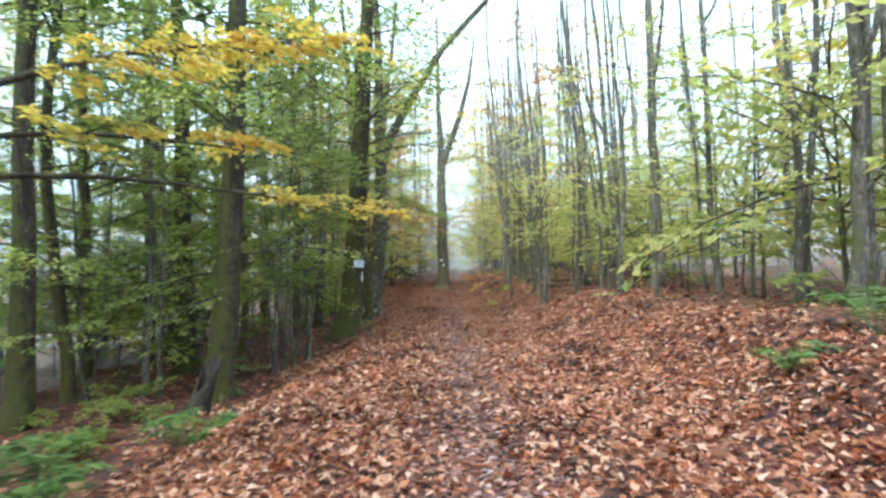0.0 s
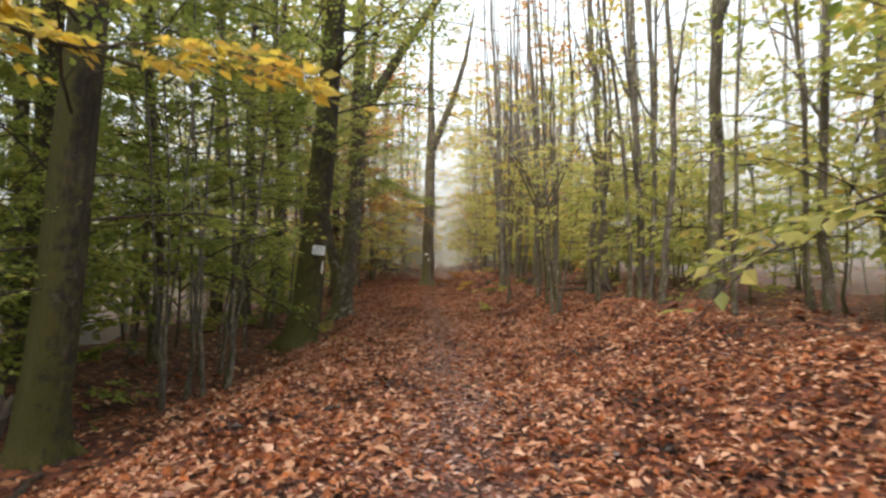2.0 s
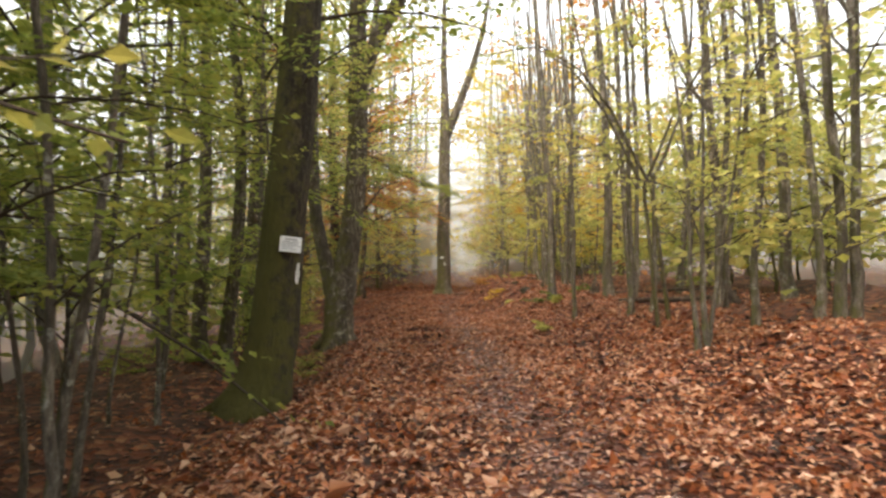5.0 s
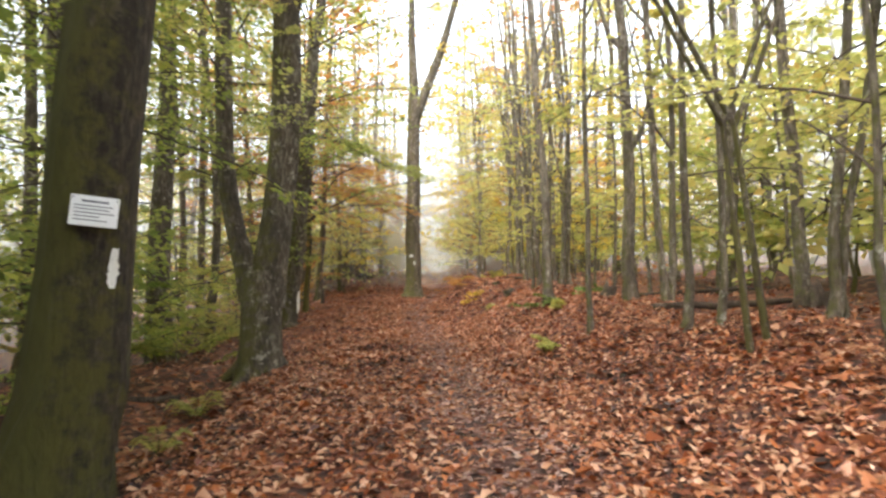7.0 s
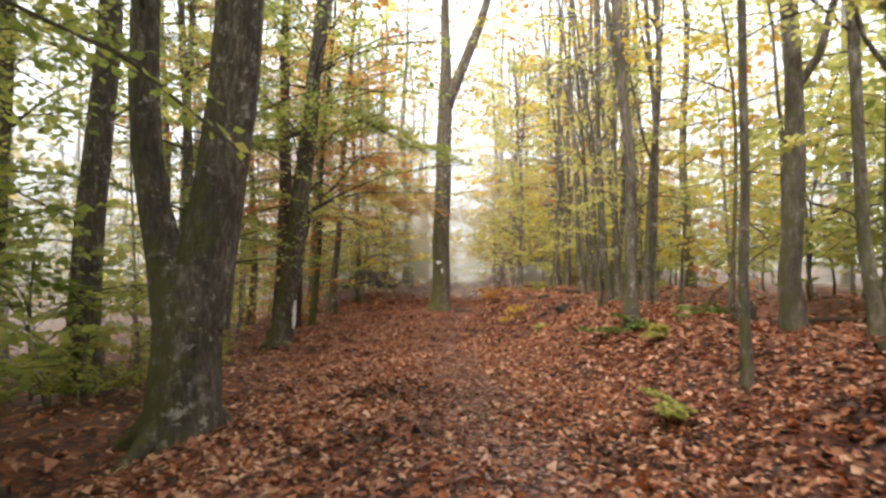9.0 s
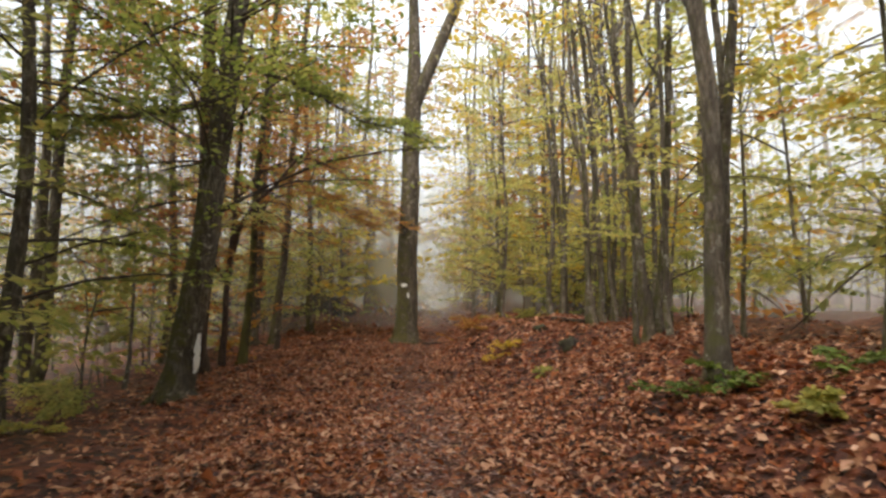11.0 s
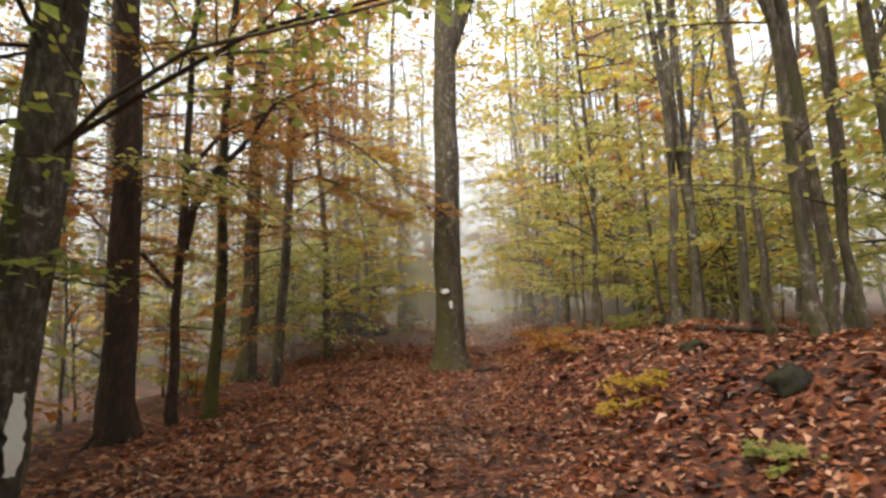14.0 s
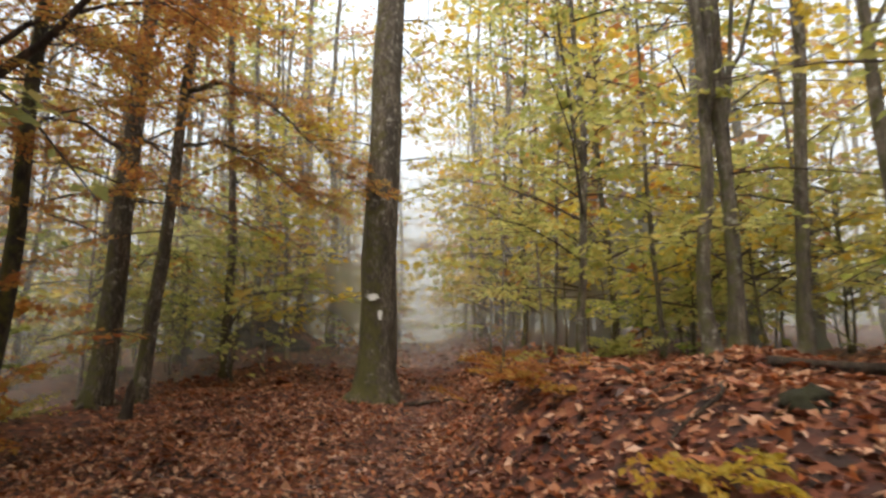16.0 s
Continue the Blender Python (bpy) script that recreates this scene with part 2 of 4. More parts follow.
def build_backdrop():
    """A glowing ring that stands in for mist and sky behind the trees, all round the wood."""
    m, nt, b = material("mist", 1.0)
    geo = nt.nodes.new("ShaderNodeNewGeometry")
    n = noise_tex(nt, geo.outputs["Position"], 0.25, 5)
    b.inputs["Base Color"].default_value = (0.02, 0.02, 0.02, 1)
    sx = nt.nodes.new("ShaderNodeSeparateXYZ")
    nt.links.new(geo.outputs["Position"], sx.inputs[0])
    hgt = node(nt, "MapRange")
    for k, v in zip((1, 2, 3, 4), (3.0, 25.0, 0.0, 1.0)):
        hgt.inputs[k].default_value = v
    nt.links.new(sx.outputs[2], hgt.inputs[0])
    # emission paints dim far woods that pale upward into white sky
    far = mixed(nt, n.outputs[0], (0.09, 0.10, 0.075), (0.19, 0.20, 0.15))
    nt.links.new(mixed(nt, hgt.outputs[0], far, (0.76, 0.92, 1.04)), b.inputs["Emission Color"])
    b.inputs["Emission Strength"].default_value = BACKDROP_GLOW
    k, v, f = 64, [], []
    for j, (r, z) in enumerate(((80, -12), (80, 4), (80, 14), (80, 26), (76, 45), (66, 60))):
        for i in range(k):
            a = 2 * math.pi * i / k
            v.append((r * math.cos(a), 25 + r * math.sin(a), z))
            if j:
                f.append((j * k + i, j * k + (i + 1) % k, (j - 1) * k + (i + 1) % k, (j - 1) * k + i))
    tagged(new("backdrop", mesh_from("backdrop", v, f, [m])), "glowing backdrop of pale mist and sky behind the far trees", "mist", kind="structure")


build_backdrop()


def build_mist_sheets():
    """See-through sheets added as haze between the trees, in loose rings farther and farther from the path."""
    m, nt, b = material("mist_sheet_white", 1.0)
    geo = nt.nodes.new("ShaderNodeNewGeometry")
    sx = nt.nodes.new("ShaderNodeSeparateXYZ")
    nt.links.new(geo.outputs["Position"], sx.inputs[0])
    thin = node(nt, "MapRange")
    for k, v in zip((1, 2, 3, 4), (8.0, 18.0, 1.0, 0.0)):
        thin.inputs[k].default_value = v
    nt.links.new(sx.outputs[2], thin.inputs[0])
    drift = ramp(nt, noise_tex(nt, geo.outputs["Position"], 0.12, 3).outputs[0], [(0.3, (0.15,) * 3), (0.7, (0.31,) * 3)])
    fac = mixed(nt, 1.0, drift, thin.outputs[0], "MULTIPLY")
    clear = nt.nodes.new("ShaderNodeBsdfTransparent")
    front, back = nt.nodes.new("ShaderNodeBsdfDiffuse"), nt.nodes.new("ShaderNodeBsdfTranslucent")
    both, veil = nt.nodes.new("ShaderNodeMixShader"), nt.nodes.new("ShaderNodeMixShader")
    for sh in (front, back):
        sh.inputs["Color"].default_value = (0.93, 0.95, 0.95, 1)
    nt.links.new(front.outputs[0], both.inputs[1])
    nt.links.new(back.outputs[0], both.inputs[2])
    nt.links.new(fac, veil.inputs[0])
    nt.links.new(clear.outputs[0], veil.inputs[1])
    nt.links.new(both.outputs[0], veil.inputs[2])
    nt.links.new(veil.outputs[0], nt.nodes["Material Output"].inputs["Surface"])
    # each ring is one pale upright sheet that veils what lies behind
    for half_x, half_y in ((9.5, 26.0), (13.5, 33.0), (19.0, 41.0), (27.0, 50.0)):
        k, v, f = 72, [], []
        for j, z in enumerate((-6.0, 2.0, 8.0, 13.0, 18.0)):
            for i in range(k):
                a = 2 * math.pi * i / k
                c, s = math.cos(a), math.sin(a)
                v.append((0.6 + half_x * math.copysign(abs(c) ** 0.7, c), 22 + half_y * math.copysign(abs(s) ** 0.7, s), z))
                if j:
                    f.append((j * k + i, j * k + (i + 1) % k, (j - 1) * k + (i + 1) % k, (j - 1) * k + i))
        tagged(new("mist_sheet", mesh_from("mist_sheet", v, f, [m])), "see-through white sheet standing in for mist between far trees", "mist", kind="structure")


build_mist_sheets()


# ---- tubes, leaves and sprays ----
def unit(v):
    return v / (np.linalg.norm(v, axis=-1, keepdims=True) + 1e-9)


class Wood:
    """Collects tapered tubes into one mesh."""

    def __init__(self):
        self.v, self.f, self.n = [], [], 0

    def tube(self, pts, radii, sides=6, rough=0.0, rng=None):
        pts, radii = np.asarray(pts, float), np.asarray(radii, float)
        t = unit(np.gradient(pts, axis=0))
        ref = np.array([1.0, 0.0, 0.0]) if abs(t[0][2]) > 0.7 else np.array([0.0, 0.0, 1.0])
        a = unit(np.cross(t, ref))
        b = np.cross(t, a)
        ang = np.linspace(0, 2 * np.pi, sides, endpoint=False)
        r = radii[:, None] * np.ones(sides)[None]
        if rough and rng is not None:
            r = r * (1 + rough * (rng.random((1, sides)) - 0.5) * 1.4 + rough * (rng.random(r.shape) - 0.5))
        ring = pts[:, None] + r[..., None] * (np.cos(ang)[None, :, None] * a[:, None] + np.sin(ang)[None, :, None] * b[:, None])
        m = len(pts)
        self.v.append(ring.reshape(-1, 3))
        i = np.arange(m - 1)[:, None] * sides
        j = np.arange(sides)[None]
        j2 = (j + 1) % sides
        q = np.stack([i + j, i + j2, i + sides + j2, i + sides + j], -1).reshape(-1, 4) + self.n
        self.f.append(q)
        self.n += m * sides

    def put(self, verts, faces):
        self.v.append(verts)
        self.f.append(faces + self.n)
        self.n += len(verts)

    def arrays(self):
        return np.concatenate(self.v), np.concatenate(self.f)


def leaf_quads(pos, along, normal, length, width):
    """Pointed leaves, folded a little along the midrib: two triangles each."""
    n = len(pos)
    along, normal = unit(along), unit(normal)
    side = unit(np.cross(along, normal))
    up = np.cross(side, along)
    L, W = length[:, None], width[:, None]
    v = np.stack([pos, pos + along * L * 0.45 + side * W * 0.5 + up * W * 0.12, pos + along * L, pos + along * L * 0.45 - side * W * 0.5 + up * W * 0.12], 1)
    i = np.arange(n)[:, None] * 4
    return v.reshape(-1, 3), np.concatenate([i + np.array([[0, 1, 2]]), i + np.array([[0, 2, 3]])], 1).reshape(-1, 3)


def spray(rng, length, leaf=0.08, gap=0.07, droop=0.12, twig_gap=0.22, twigs=True):
    """A flat beech branch along +x with side twigs and leaves: twig verts and faces, leaf verts and faces."""
    w = Wood()
    s = np.linspace(0, 1, 5)
    kink = np.cumsum(rng.normal(0, 0.04, (5, 2)), 0) * length
    main = np.stack([s * length, kink[:, 0] * s, (0.18 * s - (0.18 + droop) * s ** 2.2) * length + kink[:, 1] * 0.4 * s], 1)
    w.tube(main, 0.007 * length * (1 - 0.85 * s) + 0.003, 3)
    lp, la, ln = [], [], []

    def along_twig(p, d, n):
        k = max(2, int(n / gap))
        for q in range(k):
            u = (q + rng.random() * 0.7) / k
            sidewise = 1 if q % 2 else -1
            perp = np.array([-d[1], d[0], 0]) * sidewise
            lp.append(p + d * n * u + rng.normal(0, 0.012, 3))
            la.append(d * 0.7 + perp * 0.75 + np.array([0, 0, rng.normal(-0.2, 0.25)]))
            ln.append(np.array([rng.normal(0, 0.45), rng.normal(0, 0.45), 1.0]))

    pos = 0.22 * length
    sgn = 1
    while pos < length * 0.98:
        u = pos / length
        p = np.array([np.interp(u, s, main[:, k]) for k in range(3)])
        n = length * (0.5 * (1 - u) ** 0.7 + 0.08) * rng.uniform(0.6, 1.1)
        ang = sgn * rng.uniform(0.6, 1.0)
        d = np.array([math.cos(ang), math.sin(ang), rng.uniform(-0.2, 0.12)])
        if twigs and n > 0.55:
            w.tube([p, p + d * n], [0.006, 0.002], 3)
        along_twig(p + d * n * 0.12, d, n * 0.9)
        if n > 0.7:
            for h in (0.4, 0.65):
                d2 = np.array([math.cos(ang - sgn * 0.8), math.sin(ang - sgn * 0.8), rng.uniform(-0.2, 0.1)])
                along_twig(p + d * n * h, d2, n * 0.4)
                d3 = np.array([math.cos(ang + sgn * 0.7), math.sin(ang + sgn * 0.7), rng.uniform(-0.2, 0.1)])
                along_twig(p + d * n * h, d3, n * 0.3)
        sgn = -sgn
        pos += twig_gap * rng.uniform(0.6, 1.3)
    e = unit(main[-1] - main[-2])
    along_twig(main[-2], e, length * 0.18)
    k = len(lp)
    size = leaf * rng.uniform(0.65, 1.2, k)
    lv, lf = leaf_quads(np.array(lp), np.array(la), np.array(ln), size, size * rng.uniform(0.55, 0.75, k))
    wv, wf = w.arrays()
    return wv, wf, lv, lf


RNG = np.random.default_rng(7)
SPRAYS = {
    "near": [spray(RNG, 2.4, 0.095, 0.066, twig_gap=0.24) for _ in range(5)],
    "mid": [spray(RNG, 2.4, 0.13, 0.085, twig_gap=0.3) for _ in range(5)],
    "bush": [spray(RNG, 2.4, 0.18, 0.17, twig_gap=0.38, twigs=False) for _ in range(5)],
    "far": [spray(RNG, 2.4, 0.26, 0.20, twig_gap=0.42, twigs=False) for _ in range(5)],
}


class Tree:
    """A tree of bark tubes, thin branches and leaves, put together and then named."""

    def __init__(self, seed):
        self.rng = np.random.default_rng(seed)
        self.wood, self.twigs = Wood(), Wood()
        self.lv, self.lf, self.n = [], [], 0

    def stem(self, pts, radii, sides=9, rough=0.10):
        self.wood.tube(pts, radii, sides, rough, self.rng)

    def add_spray(self, at, azimuth, length, pitch=0.0, kind="near", thin=1.0):
        wv, wf, lv, lf = SPRAYS[kind][self.rng.integers(5)]
        if thin < 1.0:
            k = len(lf) // 2
            keep = self.rng.random(k) < thin
            lf = lf.reshape(k, 2, 3)[keep].reshape(-1, 3)
            lv = lv.reshape(k, 4, 3)[keep].reshape(-1, 3)
            lf = (np.arange(len(lv) // 4)[:, None] * 4 + np.array([[0, 1, 2, 0, 2, 3]])).reshape(-1, 3)
        s = length / 2.4
        m = np.array(Euler((self.rng.normal(0, 0.2), -pitch, azimuth)).to_matrix())
        if self.rng.random() < 0.5:
            m = m @ np.diag([1, -1, 1])
        grow = min(max(s, 0.75), 1.25) / s
        c = lv.reshape(-1, 4, 3)
        mid = c[:, :1]
        lv2 = (mid * s + (c - mid) * s * grow).reshape(-1, 3)
        self.twigs.put(wv * s @ m.T + at, wf)
        self.lv.append(lv2 @ m.T + at)
        self.lf.append(lf + self.n)
        self.n += len(lv2)

    def finish(self, name, label, place, bark_mat, leaf_mat, group):
        root = new(name)
        root.empty_display_size = 0.3
        root.matrix_basis = Matrix.Translation(place)
        tagged(root, label, "tree", group)
        v, f = self.wood.arrays()
        t = new("trunk", mesh_from("trunk", v, f, [bark_mat]))
        t.parent = root
        if self.twigs.n:
            v, f = self.twigs.arrays()
            t = tagged(new("branches", mesh_from("branches", v, f, [twig_mat])), kind="stuff")
            t.parent = root
            t = new("foliage", mesh_from("foliage", np.concatenate(self.lv), np.concatenate(self.lf), [leaf_mat], False))
            t.parent = root
            tagged(t, kind="stuff")
        return root


def bole(tree, dia, height, lean=(0, 0), flare=1.5, wobble=0.04, top=0.25, start=(0, 0, 0), sides=10):
    """One trunk from the ground: flared roots, slight bends, taper. Returns its points."""
    k = max(8, int(height / 0.9))
    h = np.concatenate([[-0.25, 0.0, 0.12, 0.3, 0.6], np.linspace(1.0, height, k)])
    bend = np.cumsum(tree.rng.normal(0, wobble * dia ** 0.5, (len(h), 2)), 0)
    bend -= bend[1]
    if dia < 0.6:
        turn, size = tree.rng.uniform(0, 6.28), tree.rng.uniform(0.05, 0.22) * (1 if dia < 0.3 else 0.5)
        sweep = size * (np.sin(h * tree.rng.uniform(0.35, 0.7) + turn) - math.sin(turn)) * np.clip(h, 0, 2) / 2
        bend += sweep[:, None] * np.array([math.cos(turn), math.sin(turn)])
    p = np.stack([start[0] + lean[0] * h + bend[:, 0], start[1] + lean[1] * h + bend[:, 1], start[2] + h], 1)
    r = 0.5 * dia * (1 - (1 - top) * np.clip(h / height, 0, 1) ** 0.9)
    r = r * (1 + (flare - 1) * np.exp(-np.clip(h, 0, 9) / 0.28))
    tree.stem(p, r, sides, 0.12 if dia > 0.3 else 0.08)
    return p


def on(p, z):
    return np.array([np.interp(z, p[:, 2], p[:, k]) for k in range(3)])


def dress(tree, p, n, z0, z1, length, kind="near", away=None, spread=math.pi, thin=1.0, pitch=0.15):
    """Branches with leaves round a trunk, between two heights."""
    for i in range(n):
        z = z0 + (z1 - z0) * (i + tree.rng.random()) / n
        a = tree.rng.uniform(-math.pi, math.pi) if away is None else away + tree.rng.uniform(-spread, spread)
        tree.add_spray(on(p, z), a, length * tree.rng.uniform(0.4, 1.4), tree.rng.normal(pitch, 0.25), kind, thin)


def roots(tree, dia, n=5):
    """Root spurs that run out into the ground."""
    for i in range(n):
        a = 2 * math.pi * (i + tree.rng.random() * 0.6) / n
        d = np.array([math.cos(a), math.sin(a), 0])
        L = dia * tree.rng.uniform(1.0, 1.5)
        s = np.linspace(0, 1, 5)
        pts = d * (0.3 * dia + s[:, None] * (L - 0.3 * dia)) + np.stack([0 * s, 0 * s, 0.5 * dia * (1 - s) ** 2.2 - 0.10 * s], 1)
        tree.stem(pts, dia * (0.20 - 0.14 * s), 6, 0.1)


def at_ground(x, y, sink=0.03):
    return (x, y, gz(x, y) - sink)


# ---- the trees beside the path ----
GROUP = "trees beside the path"


def leafy_limb(t, q, r):
    """A crooked limb that tapers to its tip, with leafy sprays on both sides."""
    s = np.linspace(0, 1, 4 * len(q))
    k = s * (len(q) - 1)
    line = np.stack([np.interp(k, range(len(q)), q[:, c]) for c in range(3)], 1) + t.rng.normal(0, 0.02, (len(k), 3))
    t.stem(line, r * (1 - 0.85 * s), 7, 0.08)
    head = math.atan2(q[-1][1] - q[0][1], q[-1][0] - q[0][0])
    for i in range(3, len(line)):
        for side in (-1, 1):
            t.add_spray(line[i], head + side * t.rng.uniform(0.5, 1.2), t.rng.uniform(0.7, 1.5), t.rng.normal(-0.1, 0.15), "near", 0.7)
    t.add_spray(line[-1], head, 1.2, -0.2, "near")


def single(x, y, dia, height, lean, bark_mat, leaf_mat, n, z0, z1, length, label, seed, kind="near", away=None, spread=math.pi, thin=1.0, name="beech_tree", flare=1.5, limbs=()):
    t = Tree(seed)
    p = bole(t, dia, height, lean, flare, sides=18 if dia > 0.4 else 8)
    if dia > 0.38:
        roots(t, dia)
    dress(t, p, n, z0, z1, length, kind, away, spread, thin)
    dress(t, p, 14, 0.5 * height, height, 3.0, "far", pitch=0.35)
    if x < -2 and y > 6:
        dress(t, p, 13, 4.0, 11.0, 3.0, "mid", thin=0.75, pitch=0.2)
    for q, r in limbs:
        leafy_limb(t, np.array(q, float), r)
    return t.finish(name, label, at_ground(x, y), bark_mat, leaf_mat, GROUP), p


LEFT_TREES = [
    # x, y, diameter, height, lean x, bark, leaves, sprays, from, to, length, seed
    (-3.85, 9.9, 0.46, 15, 0.07, bark_mossy, leaf_green, 26, 1.7, 7.0, 2.0, 11),
    (-5.5, 12.4, 0.42, 14, 0.0, bark_mossy, leaf_green, 18, 1.2, 8.0, 2.4, 12),
    (-6.1, 8.3, 0.36, 14, 0.02, bark_mossy, leaf_green, 18, 1.2, 8.0, 2.4, 13),
    (-7.4, 14.5, 0.30, 14, 0.02, bark_grey, leaf_green, 14, 1.2, 8.0, 2.4, 14),
    (-4.3, 19.9, 0.26, 15, 0.03, bark_grey, leaf_green, 18, 3.4, 8.5, 2.2, 15),
    (-5.6, 22.0, 0.34, 16, 0.02, bark_grey, leaf_green, 14, 2.2, 9.0, 2.5, 16),
    (-5.75, 26.5, 0.52, 17, 0.03, bark_grey, leaf_lime, 12, 2.0, 9.0, 2.6, 17),
    (-7.6, 24.6, 0.30, 16, 0.02, bark_grey, leaf_lime, 10, 1.2, 8.0, 2.4, 18),
    (-8.6, 28.0, 0.45, 17, 0.02, bark_grey, leaf_lime, 12, 1.0, 8.0, 2.4, 19),
    (-5.0, 35.2, 0.50, 16, 0.02, bark_brown, leaf_lime, 14, 2.6, 8.5, 2.2, 20),
    (-4.55, 37.4, 0.24, 14, 0.05, bark_mossy, leaf_rust, 14, 1.4, 7.5, 2.2, 22),
    (-5.65, 42.6, 0.48, 18, 0.05, bark_grey, leaf_rust, 16, 3.0, 9.5, 2.6, 23),
    (-4.75, 42.4, 0.32, 17, 0.07, bark_grey, leaf_rust, 22, 3.0, 9.5, 2.8, 24),
    (-7.3, 33.0, 0.28, 15, 0.03, bark_grey, leaf_rust, 14, 1.0, 7.5, 2.3, 25),
    (-5.7, 29.4, 0.26, 14, 0.02, bark_grey, leaf_green, 26, 1.4, 8.0, 2.9, 27),
    (-5.3, 15.4, 0.20, 14, 0.02, bark_grey, leaf_green, 22, 1.6, 9.0, 2.8, 28),
    (-6.7, 10.4, 0.24, 15, 0.02, bark_mossy, leaf_green, 24, 1.8, 9.0, 2.9, 29),
    (-7.0, 38.5, 0.30, 15, 0.0, bark_grey, leaf_rust, 14, 1.0, 7.5, 2.3, 26),
]
CROOKED_LIMBS = {24: (([[0.45, 0, 6.6], [1.3, -0.4, 6.7], [2.4, -0.8, 6.1], [3.4, -1.0, 5.1], [4.2, -1.2, 4.2]], 0.07),
              ([[0.4, 0, 5.4], [1.2, 0.3, 5.6], [2.2, 0.5, 5.1], [3.0, 0.6, 4.4]], 0.05)),
         23: (([[0.3, 0, 5.2], [-0.5, -0.6, 5.7], [-1.6, -1.2, 5.6]], 0.06), ([[0.4, 0, 7.0], [1.1, -0.8, 7.6], [2.0, -1.8, 7.5]], 0.06))}
for x, y, dia, height, lean, bm, lm, n, z0, z1, length, seed in LEFT_TREES:
    colour = {leaf_green: "green", leaf_lime: "yellow-green", leaf_rust: "rust-brown"}[lm]
    single(x, y, dia, height, (lean, 0), bm, lm, n, z0, z1, length, "beech tree with dark bark and low %s leaves" % colour, seed, limbs=CROOKED_LIMBS.get(seed, ()))

# the tree that carries the sign
sign_tree, sp = single(-3.05, 17.6, 0.69, 18, (0.10, 0.0), bark_mossy, leaf_green, 30, 4.2, 10.5, 3.0,
                       "thick mossy beech at the path's edge carrying a small sign", 31, flare=1.7)


def forked_tree():
    """A beech that parts into two stems above breast height, with one long limb over the path."""
    t = Tree(32)
    base = np.array([[0, 0, -0.25], [0, 0, 0], [0, 0, 0.15], [0, 0, 0.4], [0, 0.02, 0.9], [0.0, 0.05, 1.5], [0.0, 0.07, 1.75]])
    t.stem(base, [0.54, 0.47, 0.40, 0.36, 0.335, 0.335, 0.31], 12, 0.08)
    roots(t, 0.7, 6)
    a = np.array([[-0.12, 0.05, 1.3], [-0.24, 0.08, 1.8], [-0.40, 0.1, 2.4], [-0.52, 0.15, 3.0], [-0.60, 0.2, 3.8], [-0.62, 0.2, 5.2], [-0.6, 0.2, 7.0], [-0.7, 0.2, 10], [-0.9, 0.2, 14]])
    t.stem(a, [0.24, 0.19, 0.165, 0.155, 0.15, 0.14, 0.13, 0.1, 0.04], 9, 0.08)
    b = np.array([[0.06, 0.08, 1.2], [0.16, 0.08, 1.8], [0.28, 0.05, 2.6], [0.42, 0.02, 3.6], [0.50, 0, 5.0], [0.52, 0, 8.0], [0.6, 0, 11], [0.5, 0, 16]])
    t.stem(b, [0.34, 0.28, 0.255, 0.245, 0.235, 0.2, 0.15, 0.06], 10, 0.08)
    limb = np.array([[0.46, 0, 6.0], [1.0, -0.1, 7.3], [1.9, -0.3, 8.7], [3.1, -0.5, 10.4], [4.9, -0.6, 12.2], [6.2, -0.6, 13.8]])
    t.stem(limb, [0.19, 0.17, 0.15, 0.13, 0.10, 0.05], 8, 0.06)
    dress(t, a, 12, 4.2, 9, 2.4)
    dress(t, b, 16, 4.4, 10, 2.8)
    for u in (2, 3, 4, 5):
        for s in (-1, 1):
            t.add_spray(limb[u], s * 1.2 + 0.2, 1.8, 0.1, "mid")
    t.finish("forked_beech_tree", "grey-green beech forking into two stems above breast height", at_ground(-2.78, 23.0), bark_grey, leaf_lime, GROUP)


forked_tree()
marked_tree, mp_ = single(-4.05, 31.4, 0.52, 17, (0.13, 0.0), bark_grey, leaf_green, 34, 2.9, 9.5, 3.2,
                          "leaning grey beech with a bare white patch at its foot", 33,
                          limbs=(([[0.69, 0, 5.4], [0.2, -0.5, 5.0], [-0.5, -0.9, 4.65], [-1.5, -1.2, 4.5], [-2.6, -1.4, 4.7]], 0.075),
                                 ([[0.78, 0, 6.0], [1.5, -0.1, 5.75], [2.5, -0.2, 5.25], [3.5, -0.2, 4.7]], 0.06)))


def limbed_tree():
    """A thin dark tree with one crooked limb that reaches towards the path."""
    t = Tree(21)
    p = bole(t, 0.18, 12, (0.05, 0), 1.4, 0.05, sides=8)
    for q, r in (([[0.16, 0, 3.0], [0.35, -0.1, 3.7], [0.75, -0.2, 4.3], [1.2, -0.2, 4.7], [1.8, -0.2, 5.5], [2.5, -0.2, 5.8]], 0.075),
                 ([[0.1, 0, 2.2], [-0.4, -0.3, 2.9], [-0.9, -0.4, 3.2], [-1.6, -0.4, 4.0]], 0.05), ([[0.2, 0, 4.4], [0.7, 0.3, 5.2], [1.5, 0.6, 5.7], [2.4, 0.8, 5.9]], 0.045)):
        q = np.array(q)
        t.stem(q, r * np.linspace(1, 0.3, len(q)), 7, 0.08)
        for k in range(1, len(q)):
            for a in (-0.9, 0.1, 1.0):
                t.add_spray(q[k], a + t.rng.normal(0, 0.3), t.rng.uniform(0.9, 1.6), 0.0, "near", 0.75)
    dress(t, p, 10, 2.0, 8.0, 2.0)
    t.finish("crooked_beech_tree", "thin dark beech with a crooked limb and rust-brown leaves", at_ground(-4.75, 36.4), bark_brown, leaf_rust, GROUP)


limbed_tree()


